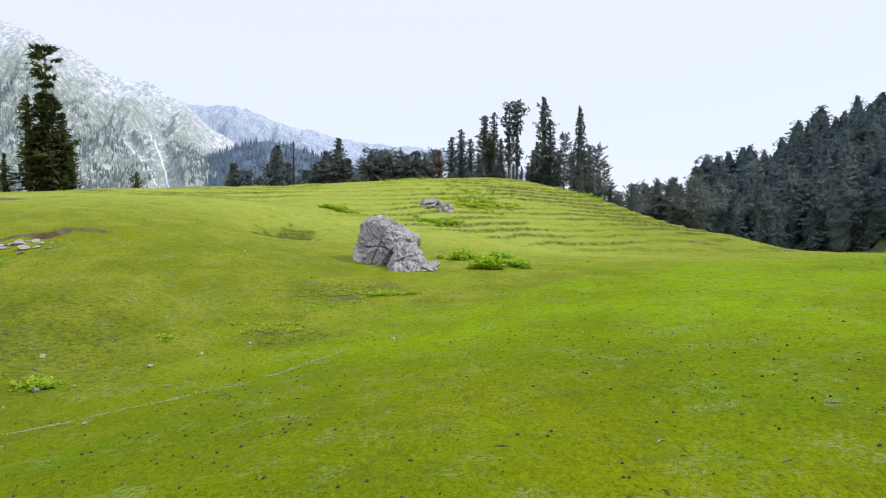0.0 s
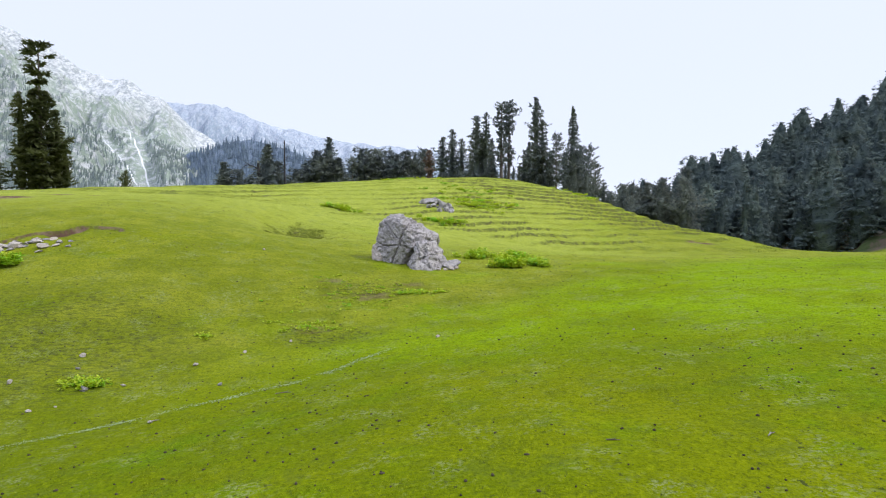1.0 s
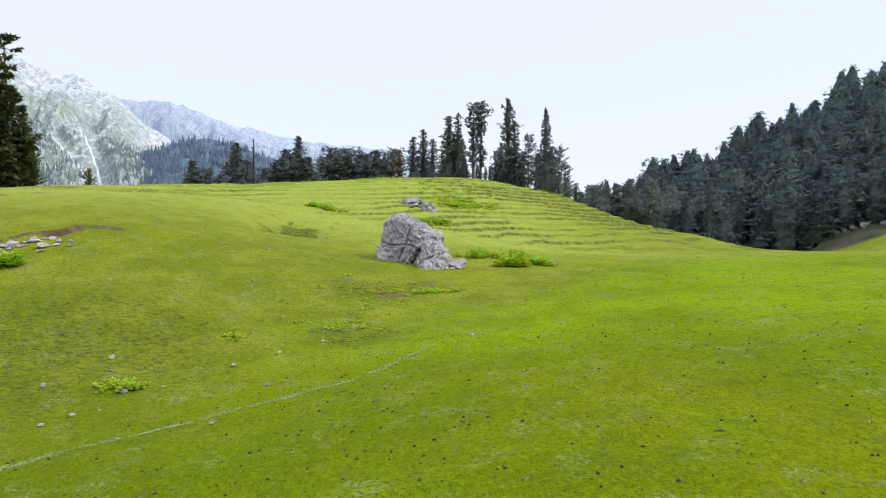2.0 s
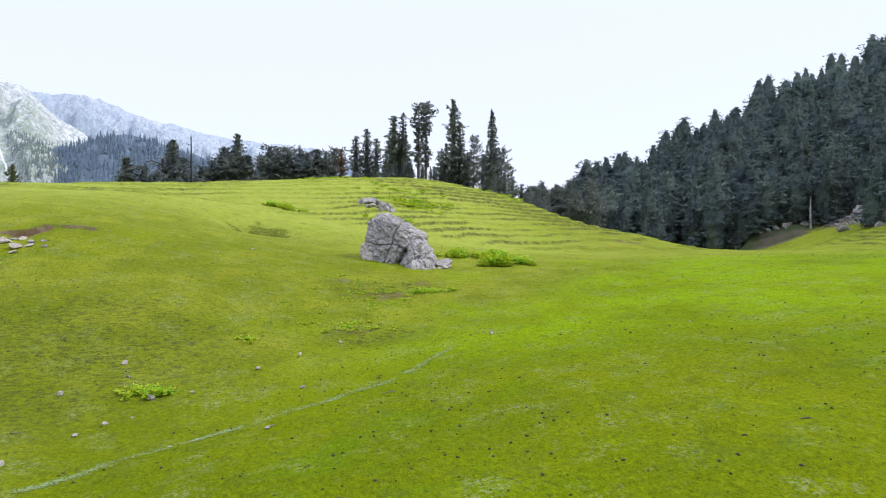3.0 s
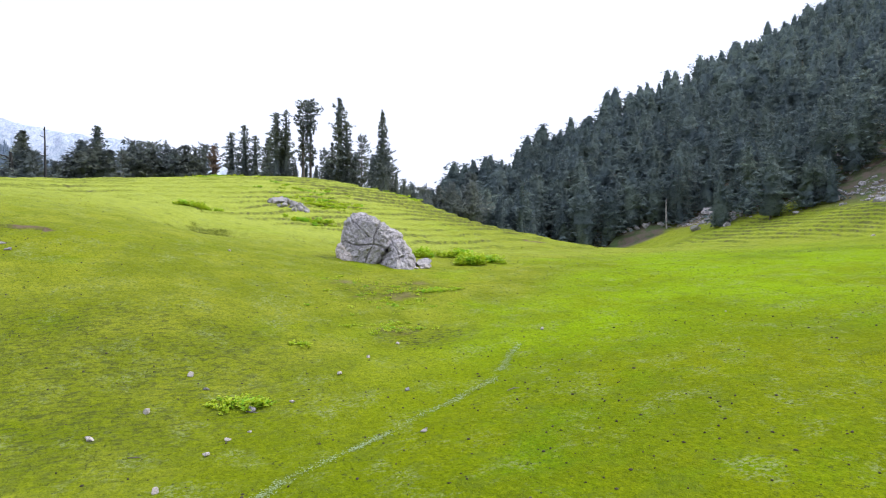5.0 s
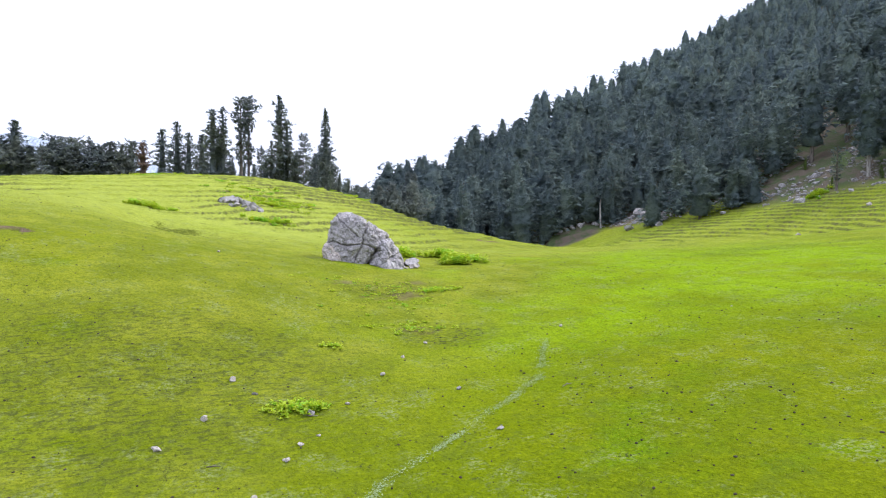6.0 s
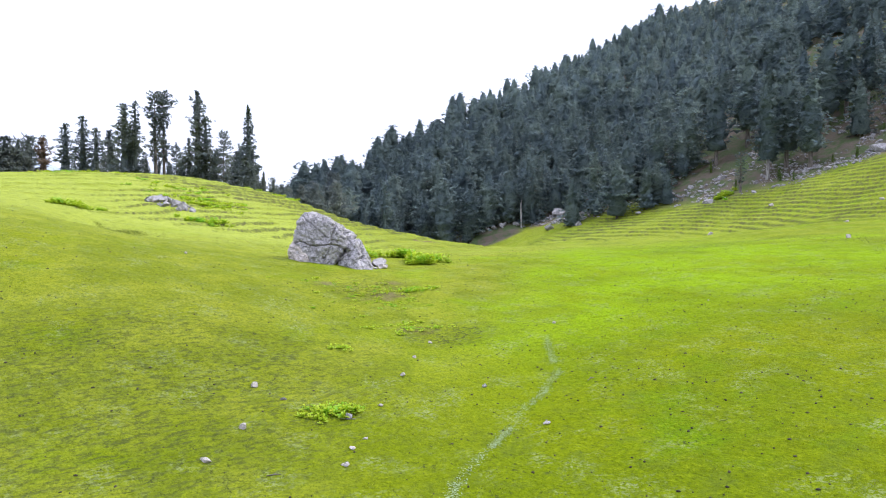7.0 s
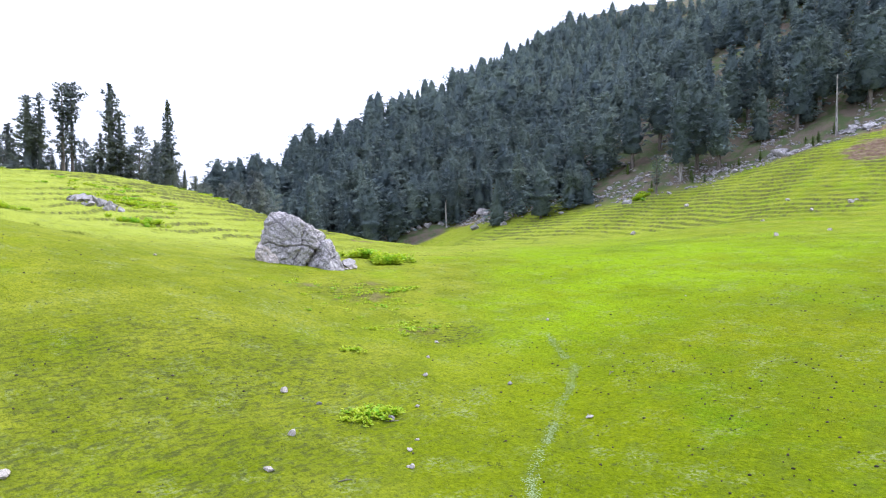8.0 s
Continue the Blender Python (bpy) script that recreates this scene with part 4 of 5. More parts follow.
# ---- stones ----
def lump(rng, size, flat=0.6, detail=3, rough=0.10, facets=16):
    """An angular stone: a ball cut by planes and roughened."""
    bm = bmesh.new()
    bmesh.ops.create_icosphere(bm, subdivisions=detail, radius=1)
    cuts = [(Vector(rng.normal(size=3).tolist()).normalized(), float(rng.uniform(0.38, 0.66))) for _ in range(facets)]
    off = Vector(rng.uniform(0, 50, 3).tolist())
    for v in bm.verts:
        for n, d in cuts:
            over = v.co.dot(n) - d
            if over > 0:
                v.co -= n * float(over)
        v.co *= 1 + rough * (noise.fractal(v.co * 1.6 + off, 0.8, 2.0, 3) * 0.5)
    for v in bm.verts:
        v.co = Vector((v.co.x * size, v.co.y * size, v.co.z * size * flat))
    return bm


def finished(name, bm, material, smooth=False):
    me = bpy.data.meshes.new(name)
    bm.to_mesh(me)
    bm.free()
    me.materials.append(material)
    if smooth:
        me.polygons.foreach_set("use_smooth", np.ones(len(me.polygons), bool))
    return me


rng_stones = np.random.default_rng(5)
stone_meshes = [finished("stone", lump(rng_stones, 1.5, rng_stones.uniform(0.5, 0.85)), STONE) for _ in range(6)]
rock_meshes = [finished("rock", lump(rng_stones, 1.5, rng_stones.uniform(0.55, 0.95)), GREY_STONE) for _ in range(6)]


def stone(x, y, size, label, group="", sink=0.25, grey=False):
    ob = new("rock" if grey else "stone", (rock_meshes if grey else stone_meshes)[int(rng_stones.integers(0, 6))])
    z = float(land(np.array([x]), np.array([y]))[0])
    ob.matrix_basis = Matrix.LocRotScale((x, y, z + size * (0.5 - sink)), Euler(tuple(rng_stones.uniform(-0.2, 0.2, 2).tolist()) + (float(rng_stones.uniform(0, 6.28)),)), (size,) * 3)
    return tagged(ob, label, "stone", group)


for x, y, s in ((-16.8, 20.17, 0.13), (-15.55, 21.25, 0.11), (-15.36, 17.06, 0.10), (-13.74, 19.16, 0.09), (-13.15, 19.54, 0.07), (-14.25, 18.54, 0.11), (-11.8, 20.97, 0.09), (-14.36, 23.52, 0.12),
                (-10.05, 22.49, 0.13), (-7.3, 24.78, 0.10), (-9.39, 17.1, 0.10), (-8.74, 23.73, 0.09), (-1.8, 23.86, 0.10), (-11.67, 38.83, 0.13), (4.45, 20.89, 0.05), (-21.07, 22.52, 0.18), (-14.31, 18.6, 0.06)):
    stone(x, y, s * 0.85, "small pale stone lying on the grazed turf", "stones scattered on the turf")
for x, y, s in ((-12.95, 20.77, 0.13), (-13.97, 22.45, 0.08), (-8.58, 20.35, 0.08)):
    ob = stone(x, y, s, "small dark grey stone lying on the turf", "stones scattered on the turf", 0.25, True)
for x, y, s in ((77.4, 63.4, 0.45), (33.7, 26.6, 0.22), (71.1, 30.0, 0.36), (72.3, 29.6, 0.26), (42.8, 25.0, 0.2), (91.4, 60.5, 0.5), (66, 33, 0.3), (58, 36, 0.25), (80, 40, 0.4)):
    stone(x, y, s, "pale grey stone lying on the terraced slope", "stones on the eastern slope")
# the stone heap beside the slipped turf
heap = [(-24.4, 34.5, 0.40), (-23.7, 34.9, 0.28), (-22.9, 35.7, 0.26), (-23.3, 36.3, 0.24), (-22.2, 34.9, 0.24), (-24.6, 35.4, 0.34), (-21.7, 35.2, 0.18), (-25.4, 34.6, 0.42), (-22.4, 36.3, 0.2), (-23.9, 35.6, 0.3)]
heap += [(-23.4 + float(rng_stones.normal()) * 1.1, 35.3 + 0.6 * float(rng_stones.normal()), float(rng_stones.uniform(0.08, 0.17))) for _ in range(22)]
for x, y, size in heap:
    slab = stone(x, y, size, "flat pale grey stone in a loose heap on the turf", "stones in the loose heap", 0.3, size < 0.15)
    slab.scale = (slab.scale.x * 1.4, slab.scale.y, slab.scale.z * 0.75)
# rocks on the terraced hill
for x, y, s in ((-1.9, 83.0, 0.72), (-0.1, 81.4, 0.62), (-2.6, 82.0, 0.5), (0.6, 81.2, 0.5), (-1.2, 81.0, 0.42), (-1.9, 81.2, 0.32), (-1.1, 82.4, 0.62), (0.2, 80.4, 0.42), (-0.7, 80.2, 0.3), (0.9, 80.6, 0.36), (-1.4, 84.0, 0.7), (-0.4, 82.6, 0.65), (0.3, 79.4, 0.5), (-0.5, 78.8, 0.42), (-2.4, 83.2, 0.5), (0.9, 78.6, 0.45), (-1.8, 80.0, 0.35)):
    stone(x, y, s, "weathered grey rock in a cluster on the terraced hill", "rocks in the hillside cluster", 0.15, True)
for x, y, s in ((98.0, 137.5, 0.9), (99.5, 136.0, 1.2), (97.0, 139.0, 0.7), (101.0, 136.5, 0.7), (95.5, 139.5, 0.6), (110.9, 126.1, 1.7), (112.0, 125.0, 0.7), (103.6, 121.0, 0.7)):
    stone(x, y, s, "pale rock on the earth bank below the forest", "rocks on the earth bank", 0.2, True)
# rocks along the forest edge
for k in range(110):
    y = float(rng_stones.uniform(38, 135))
    x = 103 + max(0, 62 - y) * 0.62 + float(rng_stones.normal()) * 4 + 3
    stone(x, y, float(0.2 + rng_stones.uniform(0, 1.0) ** 3 * 1.3), "pale broken rock among the trees at the forest edge", "rocks along the forest edge", 0.3, True)


# loose rubble on the open ground below the trees
rng_rubble = np.random.default_rng(44)


def rubble():
    bm = lump(rng_rubble, 1.0, 0.7, 1, 0.1, 8)
    v0 = np.array([v.co[:] for v in bm.verts])
    f0 = np.array([[v.index for v in f.verts] for f in bm.faces])
    bm.free()
    n = 9000
    x, y = rng_rubble.uniform(100, 150, n), rng_rubble.uniform(34, 132, n)
    heap = vnoise(x / 7, y / 7, 61) + 0.6 * vnoise(x / 2.5, y / 2.5, 62)
    keep = (heap > 0.12) & (wooded(x, y) > 0.25)
    x, y, z = x[keep], y[keep], land(x[keep], y[keep])
    verts, faces = [], []
    for k in range(len(x)):
        s = 0.16 + 0.55 * rng_rubble.uniform() ** 3
        t = rng_rubble.uniform(0, 6.28)
        c, d = math.cos(t), math.sin(t)
        a = rng_rubble.uniform(0.7, 1.5)
        verts.append(np.stack([(v0[:, 0] * a * c - v0[:, 1] * d) * s + x[k], (v0[:, 0] * a * d + v0[:, 1] * c) * s + y[k], v0[:, 2] * s + z[k] + 0.2 * s], -1))
        faces.append(f0 + k * len(v0))
    tagged(new("rubble", mesh_of("rubble", np.concatenate(verts), np.concatenate(faces), GREY_STONE)), "loose pale rubble strewn below the forest", "rubble", kind="stuff")


rubble()


# ---- the great boulder ----
def rock_mass(seed, centre, planes, cracks, detail, rough=1.0):
    """A rock bounded by planes (a normal and a point on each), its edges worn round, with cracks along warped planes and a weathered skin."""
    bm = bmesh.new()
    bmesh.ops.create_icosphere(bm, subdivisions=detail, radius=1)
    c, off = Vector(centre), Vector((seed * 7.3, seed * 3.1, seed * 5.7))
    flats = [(Vector(n).normalized(), Vector(n).normalized().dot(Vector(p) - c)) for n, p in planes]
    splits = [(Vector(n).normalized(), Vector(p), width, depth) for n, p, width, depth in cracks]
    for v in bm.verts:
        d = v.co.normalized()
        inverse = 0.0
        for n, reach in flats:
            k = d.dot(n) / reach
            if k > 0:
                inverse += k ** 14
        p = d * (inverse ** (-1 / 14))
        q = p + c + off
        p += d * (0.16 * noise.noise(q * 0.8) + 0.09 * noise.noise(q * 1.9))
        cell, _ = noise.voronoi(Vector((q.x * 1.3 + 0.4 * q.z, q.y * 1.3, q.z * 1.7 - 0.5 * q.x)) + 0.5 * Vector(noise.noise_vector(q * 1.2)), distance_metric="DISTANCE")
        p += d * 0.17 * rough * (0.5 - cell[0])          # broken faces, set off from one another
        fine, _ = noise.voronoi(Vector((q.x * 3.4 + 2.0 * q.z, q.y * 3.4, q.z * 3.0 - 2.2 * q.x)) + 0.7 * Vector(noise.noise_vector(q * 2.5)), distance_metric="DISTANCE")
        p += d * 0.11 * rough * (0.4 - fine[0])
        for n, at, width, depth in splits:
            away = abs((p + c - at).dot(n) + 0.22 * noise.noise(q * 1.1) + 0.06 * noise.noise(q * 4.0))
            p -= d * depth * max(0.0, 1 - away / width) ** 0.7
        strata = noise.noise(Vector((q.x * 5.0 + 4.0 * q.z, q.y * 2.0, q.z * 2.2 - 1.5 * q.x)) + 0.6 * Vector(noise.noise_vector(q * 2.0)))
        p += d * rough * (0.055 * strata + 0.075 * (noise.ridged_multi_fractal(q * 3.2, 0.8, 2.2, 5, 1.0, 2.0) - 1.2))
        v.co = p + c
    return bm


boulder = new("boulder")
bz0 = float(land(np.array([-3.2]), np.array([40.0]))[0])
boulder.matrix_basis = pose(-3.2, 40.0, bz0, 0, 0, -32)
part("upper_block", finished("upper_block", rock_mass(3, (-0.5, 0.1, 1.1),
     (((-0.99, 0, 0.08), (-1.95, 0, 1.4)), ((-0.66, 0, 0.75), (-1.7, 0, 2.5)), ((0.03, 0, 1), (-1.1, 0, 2.85)), ((0.37, 0, 0.93), (-0.4, 0, 2.75)), ((0.60, 0, 0.80), (0.8, 0, 2.0)), ((0.80, 0, -0.6), (1.35, 0, 1.3)),
      ((0, -1, 0.12), (0, -1.35, 0.8)), ((-0.08, -0.72, 0.68), (-0.8, -1.0, 2.3)), ((-0.7, -0.7, 0.1), (-1.75, -1.0, 1)), ((0.5, -0.8, 0.25), (0.9, -1.1, 1.2)), ((0, 1, 0.2), (0, 1.5, 1)), ((0.1, 0.7, 0.7), (-0.6, 1.0, 2.4)), ((-0.7, 0.7, 0.1), (-1.8, 1.0, 1)), ((0, 0, -1), (0, 0, -0.5))),
     (((0.14, 0.1, 0.98), (-0.6, -1.3, 1.0), 0.06, 0.20), ((0.66, 0.1, 0.74), (-0.3, -1.2, 1.7), 0.05, 0.15), ((0.95, 0.1, -0.25), (-0.1, -1.3, 0.5), 0.07, 0.22), ((-0.35, 0.2, 0.9), (-1.4, -1.0, 2.35), 0.07, 0.14)), 7), BOULDER, True), boulder)
part("side_block", finished("side_block", rock_mass(8, (1.5, -0.8, 0.35),
     (((-1, 0.1, 0.45), (0.8, 0, 0.5)), ((-0.1, 0, 1), (1.2, 0, 1.22)), ((0.66, 0, 0.72), (1.85, 0, 1.05)), ((0.93, 0, 0.35), (2.2, 0, 0.3)), ((0, -1, 0.40), (1.5, -1.75, 0.3)), ((0.6, -0.7, 0.35), (2.0, -1.4, 0.3)), ((-0.7, -0.7, 0.3), (0.95, -1.3, 0.3)), ((0, 1, 0.2), (1.7, 0.7, 0.3)), ((0, 0, -1), (0, 0, -0.6))),
     (((0.9, 0.2, 0.3), (1.5, -1, 0.5), 0.06, 0.12), ((0.75, -0.1, -0.5), (1.85, -1, 0.3), 0.05, 0.09)), 6), BOULDER, True), boulder)
part("foot_block", finished("foot_block", rock_mass(5, (-1.6, -0.5, 0.45),
     (((-0.95, 0, 0.2), (-2.26, 0, 0.6)), ((-0.35, -0.3, 1), (-1.8, -1.0, 0.98)), ((1, 0, 0), (-1.0, 0, 0.4)), ((0.25, -1, 0.35), (-1.8, -1.52, 0.4)), ((-0.7, -0.7, 0.2), (-2.02, -1.1, 0.4)), ((0, 1, 0.2), (-1.8, 0.9, 0.4)), ((0, 0, -1), (0, 0, -0.5))),
     (((1, 0.2, 0.1), (-1.75, -1, 0.5), 0.06, 0.10),), 5, 0.6), STAINED, True), boulder, "pinkish stained limestone foot")
tagged(boulder, "large weathered grey limestone boulder split by deep cracks", "boulder")
for x, y, s in ((-0.75, 38.75, 0.45), (-0.75, 38.15, 0.24), (-2.0, 38.0, 0.30), (-0.45, 38.35, 0.16), (-4.6, 39.4, 0.14), (-1.5, 37.8, 0.13), (-1.1, 37.95, 0.15)):
    stone(x, y, s, "pale stone chip lying at the boulder's foot", "stone chips by the boulder", 0.3, s > 0.28)


# ---- leafy weeds ----
def weed(name, seed, spread, tall, leaves, leaf_size):
    rng = np.random.default_rng(seed)
    verts, faces = [], []
    shoots = [(rng.uniform(0, 6.28), spread * math.sqrt(rng.uniform(0, 1)), tall * rng.uniform(0.45, 1)) for _ in range(max(4, leaves // 7))]
    for t0, r0, top in shoots:
        a, b, w = Vector((0, 0, 0.0)), Vector((r0 * math.cos(t0), r0 * math.sin(t0), 0.02)), Vector((-math.sin(t0), math.cos(t0), 0)) * 0.012
        c = b + Vector((0, 0, top))
        n = len(verts)
        verts += [tuple(a - w), tuple(a + w), tuple(b + w), tuple(b - w), tuple(c + w * 0.5), tuple(c - w * 0.5)]
        faces += [(n, n + 1, n + 2, n + 3), (n + 3, n + 2, n + 4, n + 5)]
    for k in range(leaves):
        t0, r0, top = shoots[k % len(shoots)]
        t = rng.uniform(0, 6.28)
        f = rng.uniform(0.2, 1)
        s = leaf_size * float(rng.uniform(0.6, 1.3)) * (1.15 - 0.5 * f)
        c = Vector((r0 * math.cos(t0) + 0.4 * s * math.cos(t), r0 * math.sin(t0) + 0.4 * s * math.sin(t), top * f))
        d = Vector((math.cos(t), math.sin(t), rng.uniform(0.0, 1.1) * f)).normalized()
        w = d.cross(Vector((rng.normal() * 0.3, rng.normal() * 0.3, 1))).normalized()
        up = d.cross(w) * 0.12 * s
        b = len(verts)
        verts += [tuple(c - d * s * 0.6), tuple(c - d * 0.1 * s + w * s * 0.30 - up), tuple(c + d * 0.35 * s + w * s * 0.20 - up), tuple(c + d * s * 0.7), tuple(c + d * 0.35 * s - w * s * 0.20 - up), tuple(c - d * 0.1 * s - w * s * 0.30 - up)]
        faces += [(b, b + 1, b + 2, b + 3), (b, b + 3, b + 4, b + 5)]
    return mesh_of(name, np.array(verts), np.array(faces), LEAF)


WEEDS = [weed("leafy_weed", 100 + k, 0.38, 0.62, 84, 0.24) for k in range(4)]
LOW_WEEDS = [weed("low_weed", 110 + k, 0.30, 0.13, 46, 0.10) for k in range(4)]
rng_weeds = np.random.default_rng(9)


def scatter_weeds(cx, cy, rx, ry, count, size, label, group, low=False):
    for k in range(count):
        x, y = cx + rx * float(np.clip(rng_weeds.normal() * 0.55, -1.3, 1.3)), cy + ry * float(rng_weeds.normal()) * 0.55
        ob = new("low_weed" if low else "leafy_weed", (LOW_WEEDS if low else WEEDS)[k % 4])
        s = size * float(rng_weeds.uniform(0.45, 1.25))
        ob.matrix_basis = planted(x, y, s, float(rng_weeds.uniform(0, 6.28)), 0.03)
        tagged(ob, label, "weed", group)


beside, terrace_green = "bright green leafy weed growing beside the boulder", "green low weed spreading over the terraced hill"
scatter_weeds(2.7, 39.3, 1.0, 0.7, 22, 1.0, beside, "weeds beside the boulder")
scatter_weeds(4.4, 40.2, 0.9, 0.7, 14, 0.8, beside, "weeds beside the boulder")
scatter_weeds(3.6, 42.3, 1.0, 0.6, 16, 1.0, "deep green leafy weed growing beside the boulder", "weeds beside the boulder")
scatter_weeds(1.1, 43.4, 1.0, 0.9, 26, 0.8, beside, "weeds beside the boulder")
scatter_weeds(-11.8, 72.0, 1.3, 1.0, 26, 0.9, "yellow-green leafy weed in a patch on the slope", "weeds on the upper slope")
scatter_weeds(-9.6, 70.6, 0.8, 0.6, 7, 0.6, "yellow-green leafy weed in a patch on the slope", "weeds on the upper slope")
scatter_weeds(-0.3, 70.4, 2.0, 1.4, 40, 0.8, "green leafy weed in a patch below the rocks", "weeds below the rocks")
scatter_weeds(4.2, 86.0, 4.2, 4.0, 110, 2.2, terrace_green, "low weeds on the terraces", True)
scatter_weeds(4.0, 95.0, 5.0, 4.0, 40, 2.0, terrace_green, "low weeds on the terraces", True)
scatter_weeds(22.5, 106.0, 2.5, 6.0, 45, 2.2, terrace_green, "low weeds on the terraces", True)
scatter_weeds(-6.0, 112.0, 6.0, 2.0, 30, 2.4, terrace_green, "low weeds on the terraces", True)
scatter_weeds(-2.4, 32.2, 1.1, 0.4, 26, 1.15, "low yellow-green weed on worn turf", "low weeds on the turf", True)
scatter_weeds(-5.6, 31.5, 3.0, 3.2, 84, 0.75, "low yellow-green weed on worn turf", "low weeds on the turf", True)
scatter_weeds(-7.0, 26.4, 1.6, 0.7, 26, 0.9, "low yellow-green weed on worn turf", "low weeds on the turf", True)
scatter_weeds(-13.2, 21.3, 0.75, 0.32, 30, 1.25, "low green weed spreading over the turf", "low weeds on the turf", True)
scatter_weeds(-10.7, 25.3, 0.2, 0.15, 4, 1.1, "low dark green weed tuft on the turf", "low weeds on the turf", True)
scatter_weeds(-22.7, 32.5, 0.7, 0.45, 16, 1.0, "green leafy weed near the stone heap", "weeds by the stone heap")
scatter_weeds(102.8, 75.2, 2.5, 1.5, 22, 1.5, "bright green leafy weed at the forest edge", "weeds at the forest edge")


shrub_rng = np.random.default_rng(77)
shrub_first = None
for k in range(18):
    y = float(shrub_rng.uniform(40, 100))
    x = 106 + max(0, 62 - y) * 0.62 + float(shrub_rng.uniform(0, 22))
    s = float(shrub_rng.uniform(0.5, 1.3))
    if shrub_first is None:
        shrub_first = conifer("shrub", 2.0, "broad", 120, SHRUB, limbs=70, twigs=10)
        shrub_first.matrix_basis = planted(x, y, s, 0, 0.1, 1.3)
        tagged(shrub_first, "green bushy shrub on the rocky slope", "shrub", "shrubs below the forest")
    else:
        ob = copy_thing(shrub_first, planted(x, y, 1, float(shrub_rng.uniform(0, 6))))
        ob.scale = (s * 1.3, s * 1.3, s)


# ---- dark clods and the pale trail ----
def bits(name, places, sizes, material, flat, label, category, seed):
    rng = np.random.default_rng(seed)
    bm = lump(rng, 1.0, flat, 1, 0.25, 4)
    v0 = np.array([v.co[:] for v in bm.verts])
    f0 = np.array([[v.index for v in f.verts] for f in bm.faces])
    bm.free()
    xs, ys = np.array([p[0] for p in places]), np.array([p[1] for p in places])
    zs = land(xs, ys)
    verts, faces = [], []
    for k in range(len(places)):
        t = rng.uniform(0, 6.28)
        c, d, s = math.cos(t), math.sin(t), sizes[k]
        e = rng.uniform(0.6, 1.4)
        verts.append(np.stack([(v0[:, 0] * e * c - v0[:, 1] * d) * s + xs[k], (v0[:, 0] * e * d + v0[:, 1] * c) * s + ys[k], v0[:, 2] * s + zs[k] + s * 0.2], -1))
        faces.append(f0 + k * len(v0))
    return tagged(new(name, mesh_of(name, np.concatenate(verts), np.concatenate(faces), material)), label, category, kind="stuff")


rng_bits = np.random.default_rng(17)
places = []
while len(places) < 6500:
    x, y = rng_bits.uniform(-26, 40), 6 + 50 * rng_bits.uniform(0, 1) ** 1.6
    if rng_bits.uniform() < 0.25 + 0.9 * max(0, float(vnoise(np.array([x / 5]), np.array([y / 5]), 41)[0])):
        places.append((x, y))
bits("clods", places, 0.011 + 0.034 * rng_bits.uniform(0, 1, len(places)) ** 2.2, CLOD, 0.7, "small dark clods and droppings strewn on the turf", "clods", 3)


TWIGS = ((7.34, 12.27, 0.30, 5, True), (3.67, 10.97, 0.26, 40, True), (1.02, 11.25, 0.24, -8, False), (-6.15, 18.32, 0.55, 12, False), (9.0, 15.0, 0.25, 60, False), (-12.97, 20.72, 0.42, -40, True), (-9.3, 17.2, 0.22, 30, True), (5.2, 9.8, 0.2, 20, False), (-15.8, 18.9, 0.3, -20, False))


def twig(x, y, length, turn, pale):
    rng = np.random.default_rng(int(abs(x * 91 + y * 37)))
    ob = new("twig")
    bend = float(rng.uniform(-0.15, 0.15)) * length
    part("stem", mesh_of("stem", *tube([(-length / 2, 0, 0.012), (0, bend, 0.022), (length / 2, 0, 0.014)], [0.011, 0.014, 0.006], 5), DEAD_WOOD if pale else BARK, True), ob)
    part("fork", mesh_of("fork", *tube([(0, bend, 0.022), (length * 0.18, bend + 0.12 * length, 0.04)], [0.009, 0.004], 4), DEAD_WOOD if pale else BARK, True), ob)
    z = float(land(np.array([x]), np.array([y]))[0])
    ob.matrix_basis = pose(x, y, z, 0, 0, turn)
    tagged(ob, "pale dry forked twig lying on the turf" if pale else "dark fallen twig lying on the turf", "twig", "twigs on the turf")


for x, y, length, turn, pale in TWIGS:
    twig(x, y, length, turn, pale)


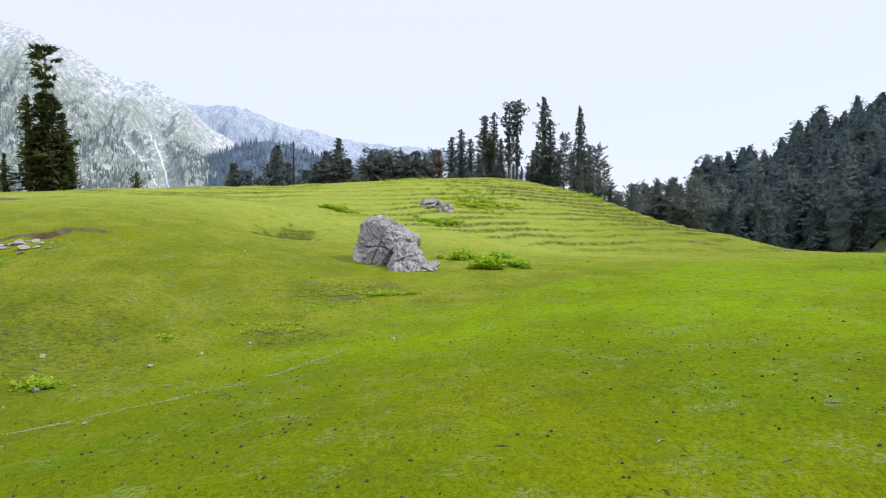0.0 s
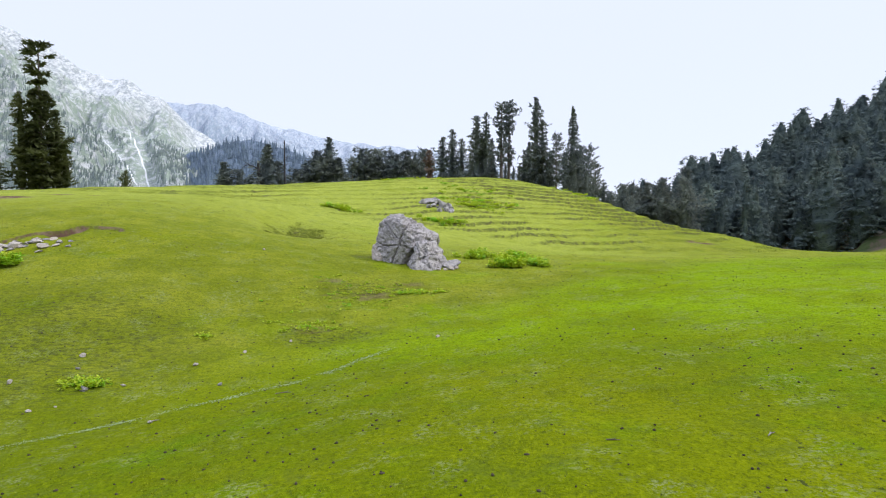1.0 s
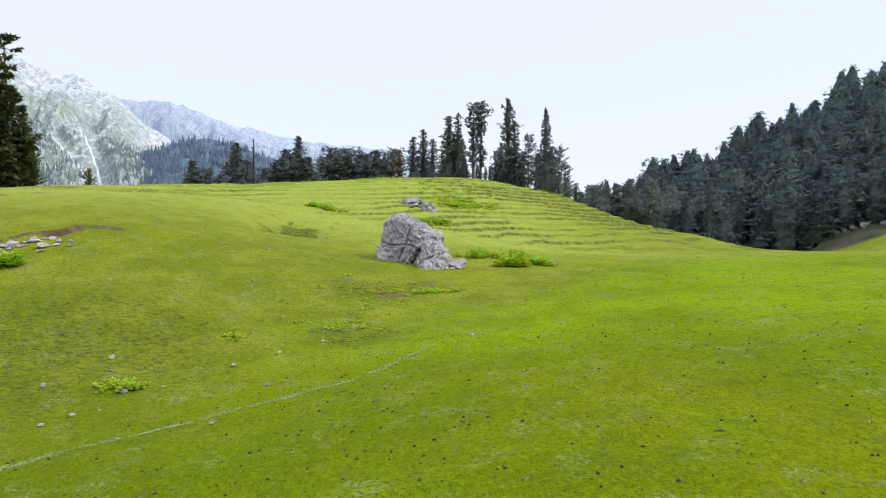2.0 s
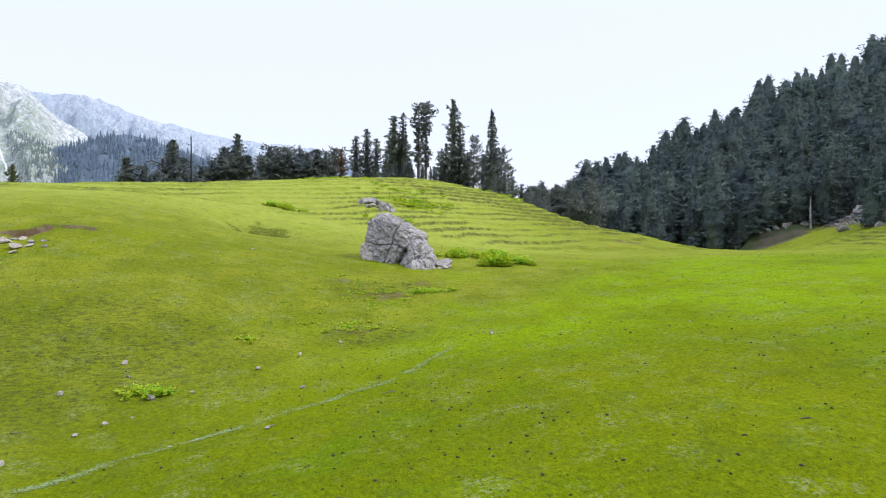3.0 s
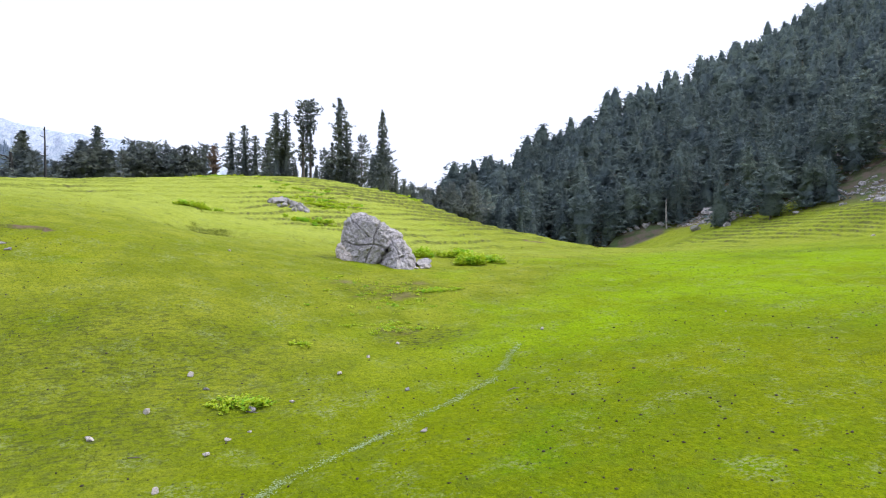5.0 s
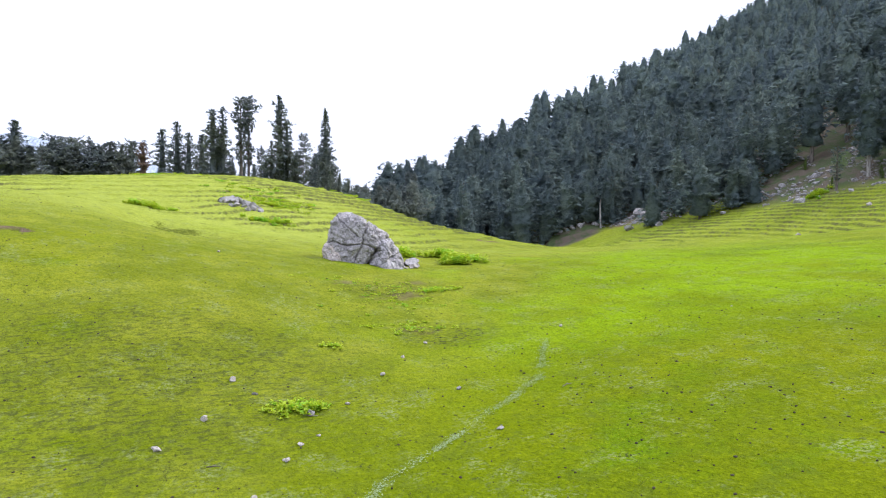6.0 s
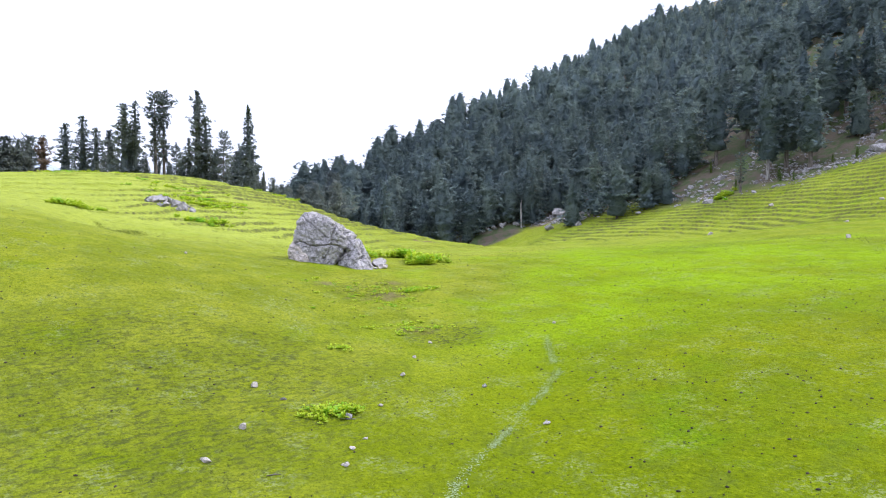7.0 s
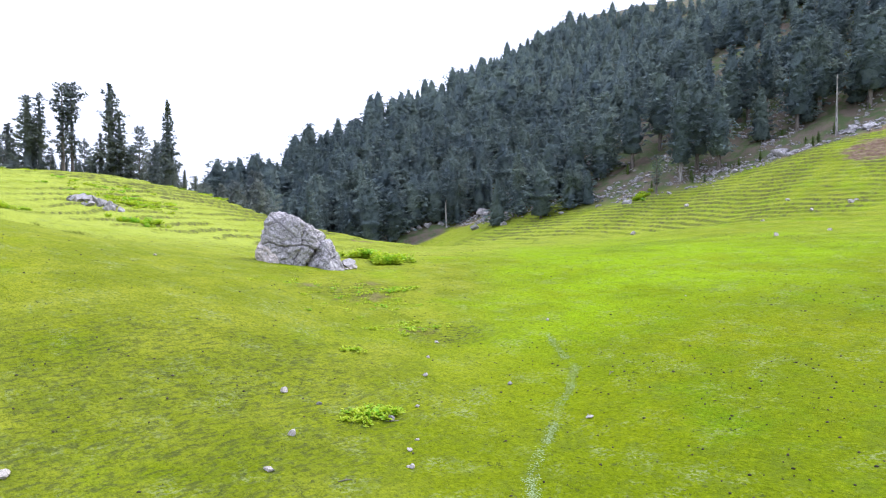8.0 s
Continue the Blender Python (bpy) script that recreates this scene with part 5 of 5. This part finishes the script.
def rivulet():
    """A trickle of water down the gully: a ragged ribbon with gaps."""
    line = [Vector((-17.2, 13.6)), Vector((-15.4, 14.7)), Vector((-13.5, 15.9)), Vector((-11.6, 17.0)), Vector((-10.0, 17.75)), Vector((-8.1, 18.65)), Vector((-6.2, 19.6)), Vector((-4.9, 21.2)), Vector((-3.2, 23.0))]
    pts = []
    for k in range(len(line) - 1):
        n = int((line[k + 1] - line[k]).length / 0.06)
        pts += [line[k].lerp(line[k + 1], j / n) for j in range(n)]
    xy = np.array([tuple(p) for p in pts])
    s = np.arange(len(xy)) * 0.06
    d = np.gradient(xy, axis=0)
    side = np.stack([-d[:, 1], d[:, 0]], -1) / np.linalg.norm(d, axis=1)[:, None]
    xy = xy + side * (0.10 * vnoise(s / 1.3, s * 0, 5) + 0.035 * vnoise(s / 0.2, s * 0, 6))[:, None]
    n = 6500
    at = np.minimum((rng_bits.uniform(0, 1, n) ** 1.25 * len(xy)).astype(int), len(xy) - 1)
    here = 0.6 + 0.7 * vnoise(s[at] / 0.6, s[at] * 0, 7)
    at = at[rng_bits.uniform(0, 1, n) < here]
    n = len(at)
    p = xy[at] + side[at] * (rng_bits.normal(size=n) * 0.085)[:, None] + (d[at] / 0.06) * rng_bits.uniform(-0.03, 0.03, n)[:, None]
    z = land(p[:, 0], p[:, 1]) + 0.012
    r, t = rng_bits.uniform(0.006, 0.021, n), rng_bits.uniform(0, 6.28, n)
    corners = [np.column_stack([p[:, 0] + r * a * np.cos(t + k * 1.2566), p[:, 1] + r * a * np.sin(t + k * 1.2566), z + rng_bits.uniform(0, 0.008, n)]) for k, a in enumerate((1.2, 0.7, 1.0, 0.6, 1.3))]
    me = mesh_of("rivulet", np.stack(corners, 1).reshape(-1, 3), np.arange(5 * n).reshape(n, 5), WATER)
    return tagged(new("rivulet", me), "thin broken trickle of water down the gully", "water", kind="structure")


rivulet()


# ---- grass ----
def grass(name, x, y, tall, blades, material, label, seed, spread=0.05, lean=0.6):
    rng = np.random.default_rng(seed)
    n = len(x) * blades
    bx_ = np.repeat(x, blades) + rng.normal(size=n) * spread
    by_ = np.repeat(y, blades) + rng.normal(size=n) * spread
    bz_ = land(bx_, by_) - 0.005
    t = rng.uniform(0, 2 * np.pi, n)
    h = np.repeat(tall, blades) * rng.uniform(0.6, 1.3, n)
    w = h * 0.16 + 0.004
    a = rng.uniform(0, 2 * np.pi, n)
    out = h * lean * rng.uniform(0.2, 1, n)
    v = np.stack([np.column_stack([bx_ - w * np.cos(t), by_ - w * np.sin(t), bz_]), np.column_stack([bx_ + w * np.cos(t), by_ + w * np.sin(t), bz_]),
                  np.column_stack([bx_ + out * np.cos(a), by_ + out * np.sin(a), bz_ + h])], 1).reshape(-1, 3)
    return tagged(new(name, mesh_of(name, v, np.arange(3 * n).reshape(n, 3), material)), label, "grass", kind="stuff")


rng_grass = np.random.default_rng(29)
gx_, gy_ = rng_grass.uniform(-25, 14, 90000), 8 + 26 * rng_grass.uniform(0, 1, 90000) ** 1.4
clump = vnoise(gx_ / 0.55, gy_ / 0.55, 51) + 0.7 * vnoise(gx_ / 2.3, gy_ / 2.3, 52)
keep = clump + rng_grass.normal(size=len(gx_)) * 0.5 > 0.1
gx_, gy_, clump = gx_[keep], gy_[keep], clump[keep]
grass("grass", gx_, gy_, 0.016 + 0.016 * np.clip(clump, 0, 1), 4, GRASS, "short grazed grass tufts on the near meadow", 61, 0.05, 1.2)
tx, ty = rng_grass.uniform(-30, 58, 90000), rng_grass.uniform(58, 130, 90000)
face = ease(0.80, 0.86, terrace_phase(tx, ty, smooth_land(tx, ty))) * terrace_strength(tx, ty)
keep = rng_grass.uniform(0, 1, len(tx)) < 0.45 * face
grass("coarse_grass", tx[keep], ty[keep], np.full(int(keep.sum()), 0.10), 4, GRASS_DARK, "coarse darker grass along the terrace faces", 62, 0.12, 0.8)
tx, ty = rng_grass.uniform(-15.0, -7.0, 7000), rng_grass.uniform(44.5, 56.0, 7000)
keep = np.hypot((tx + 11.9) / 2.2, (ty - 50.2) / 4.0) + 0.6 * vnoise(tx * 1.5, ty * 1.5, 53) < 0.8
grass("coarse_grass", tx[keep], ty[keep], np.full(int(keep.sum()), 0.085), 3, GRASS_DARK, "coarse dark grass in the hollow", 63, 0.10, 0.8)
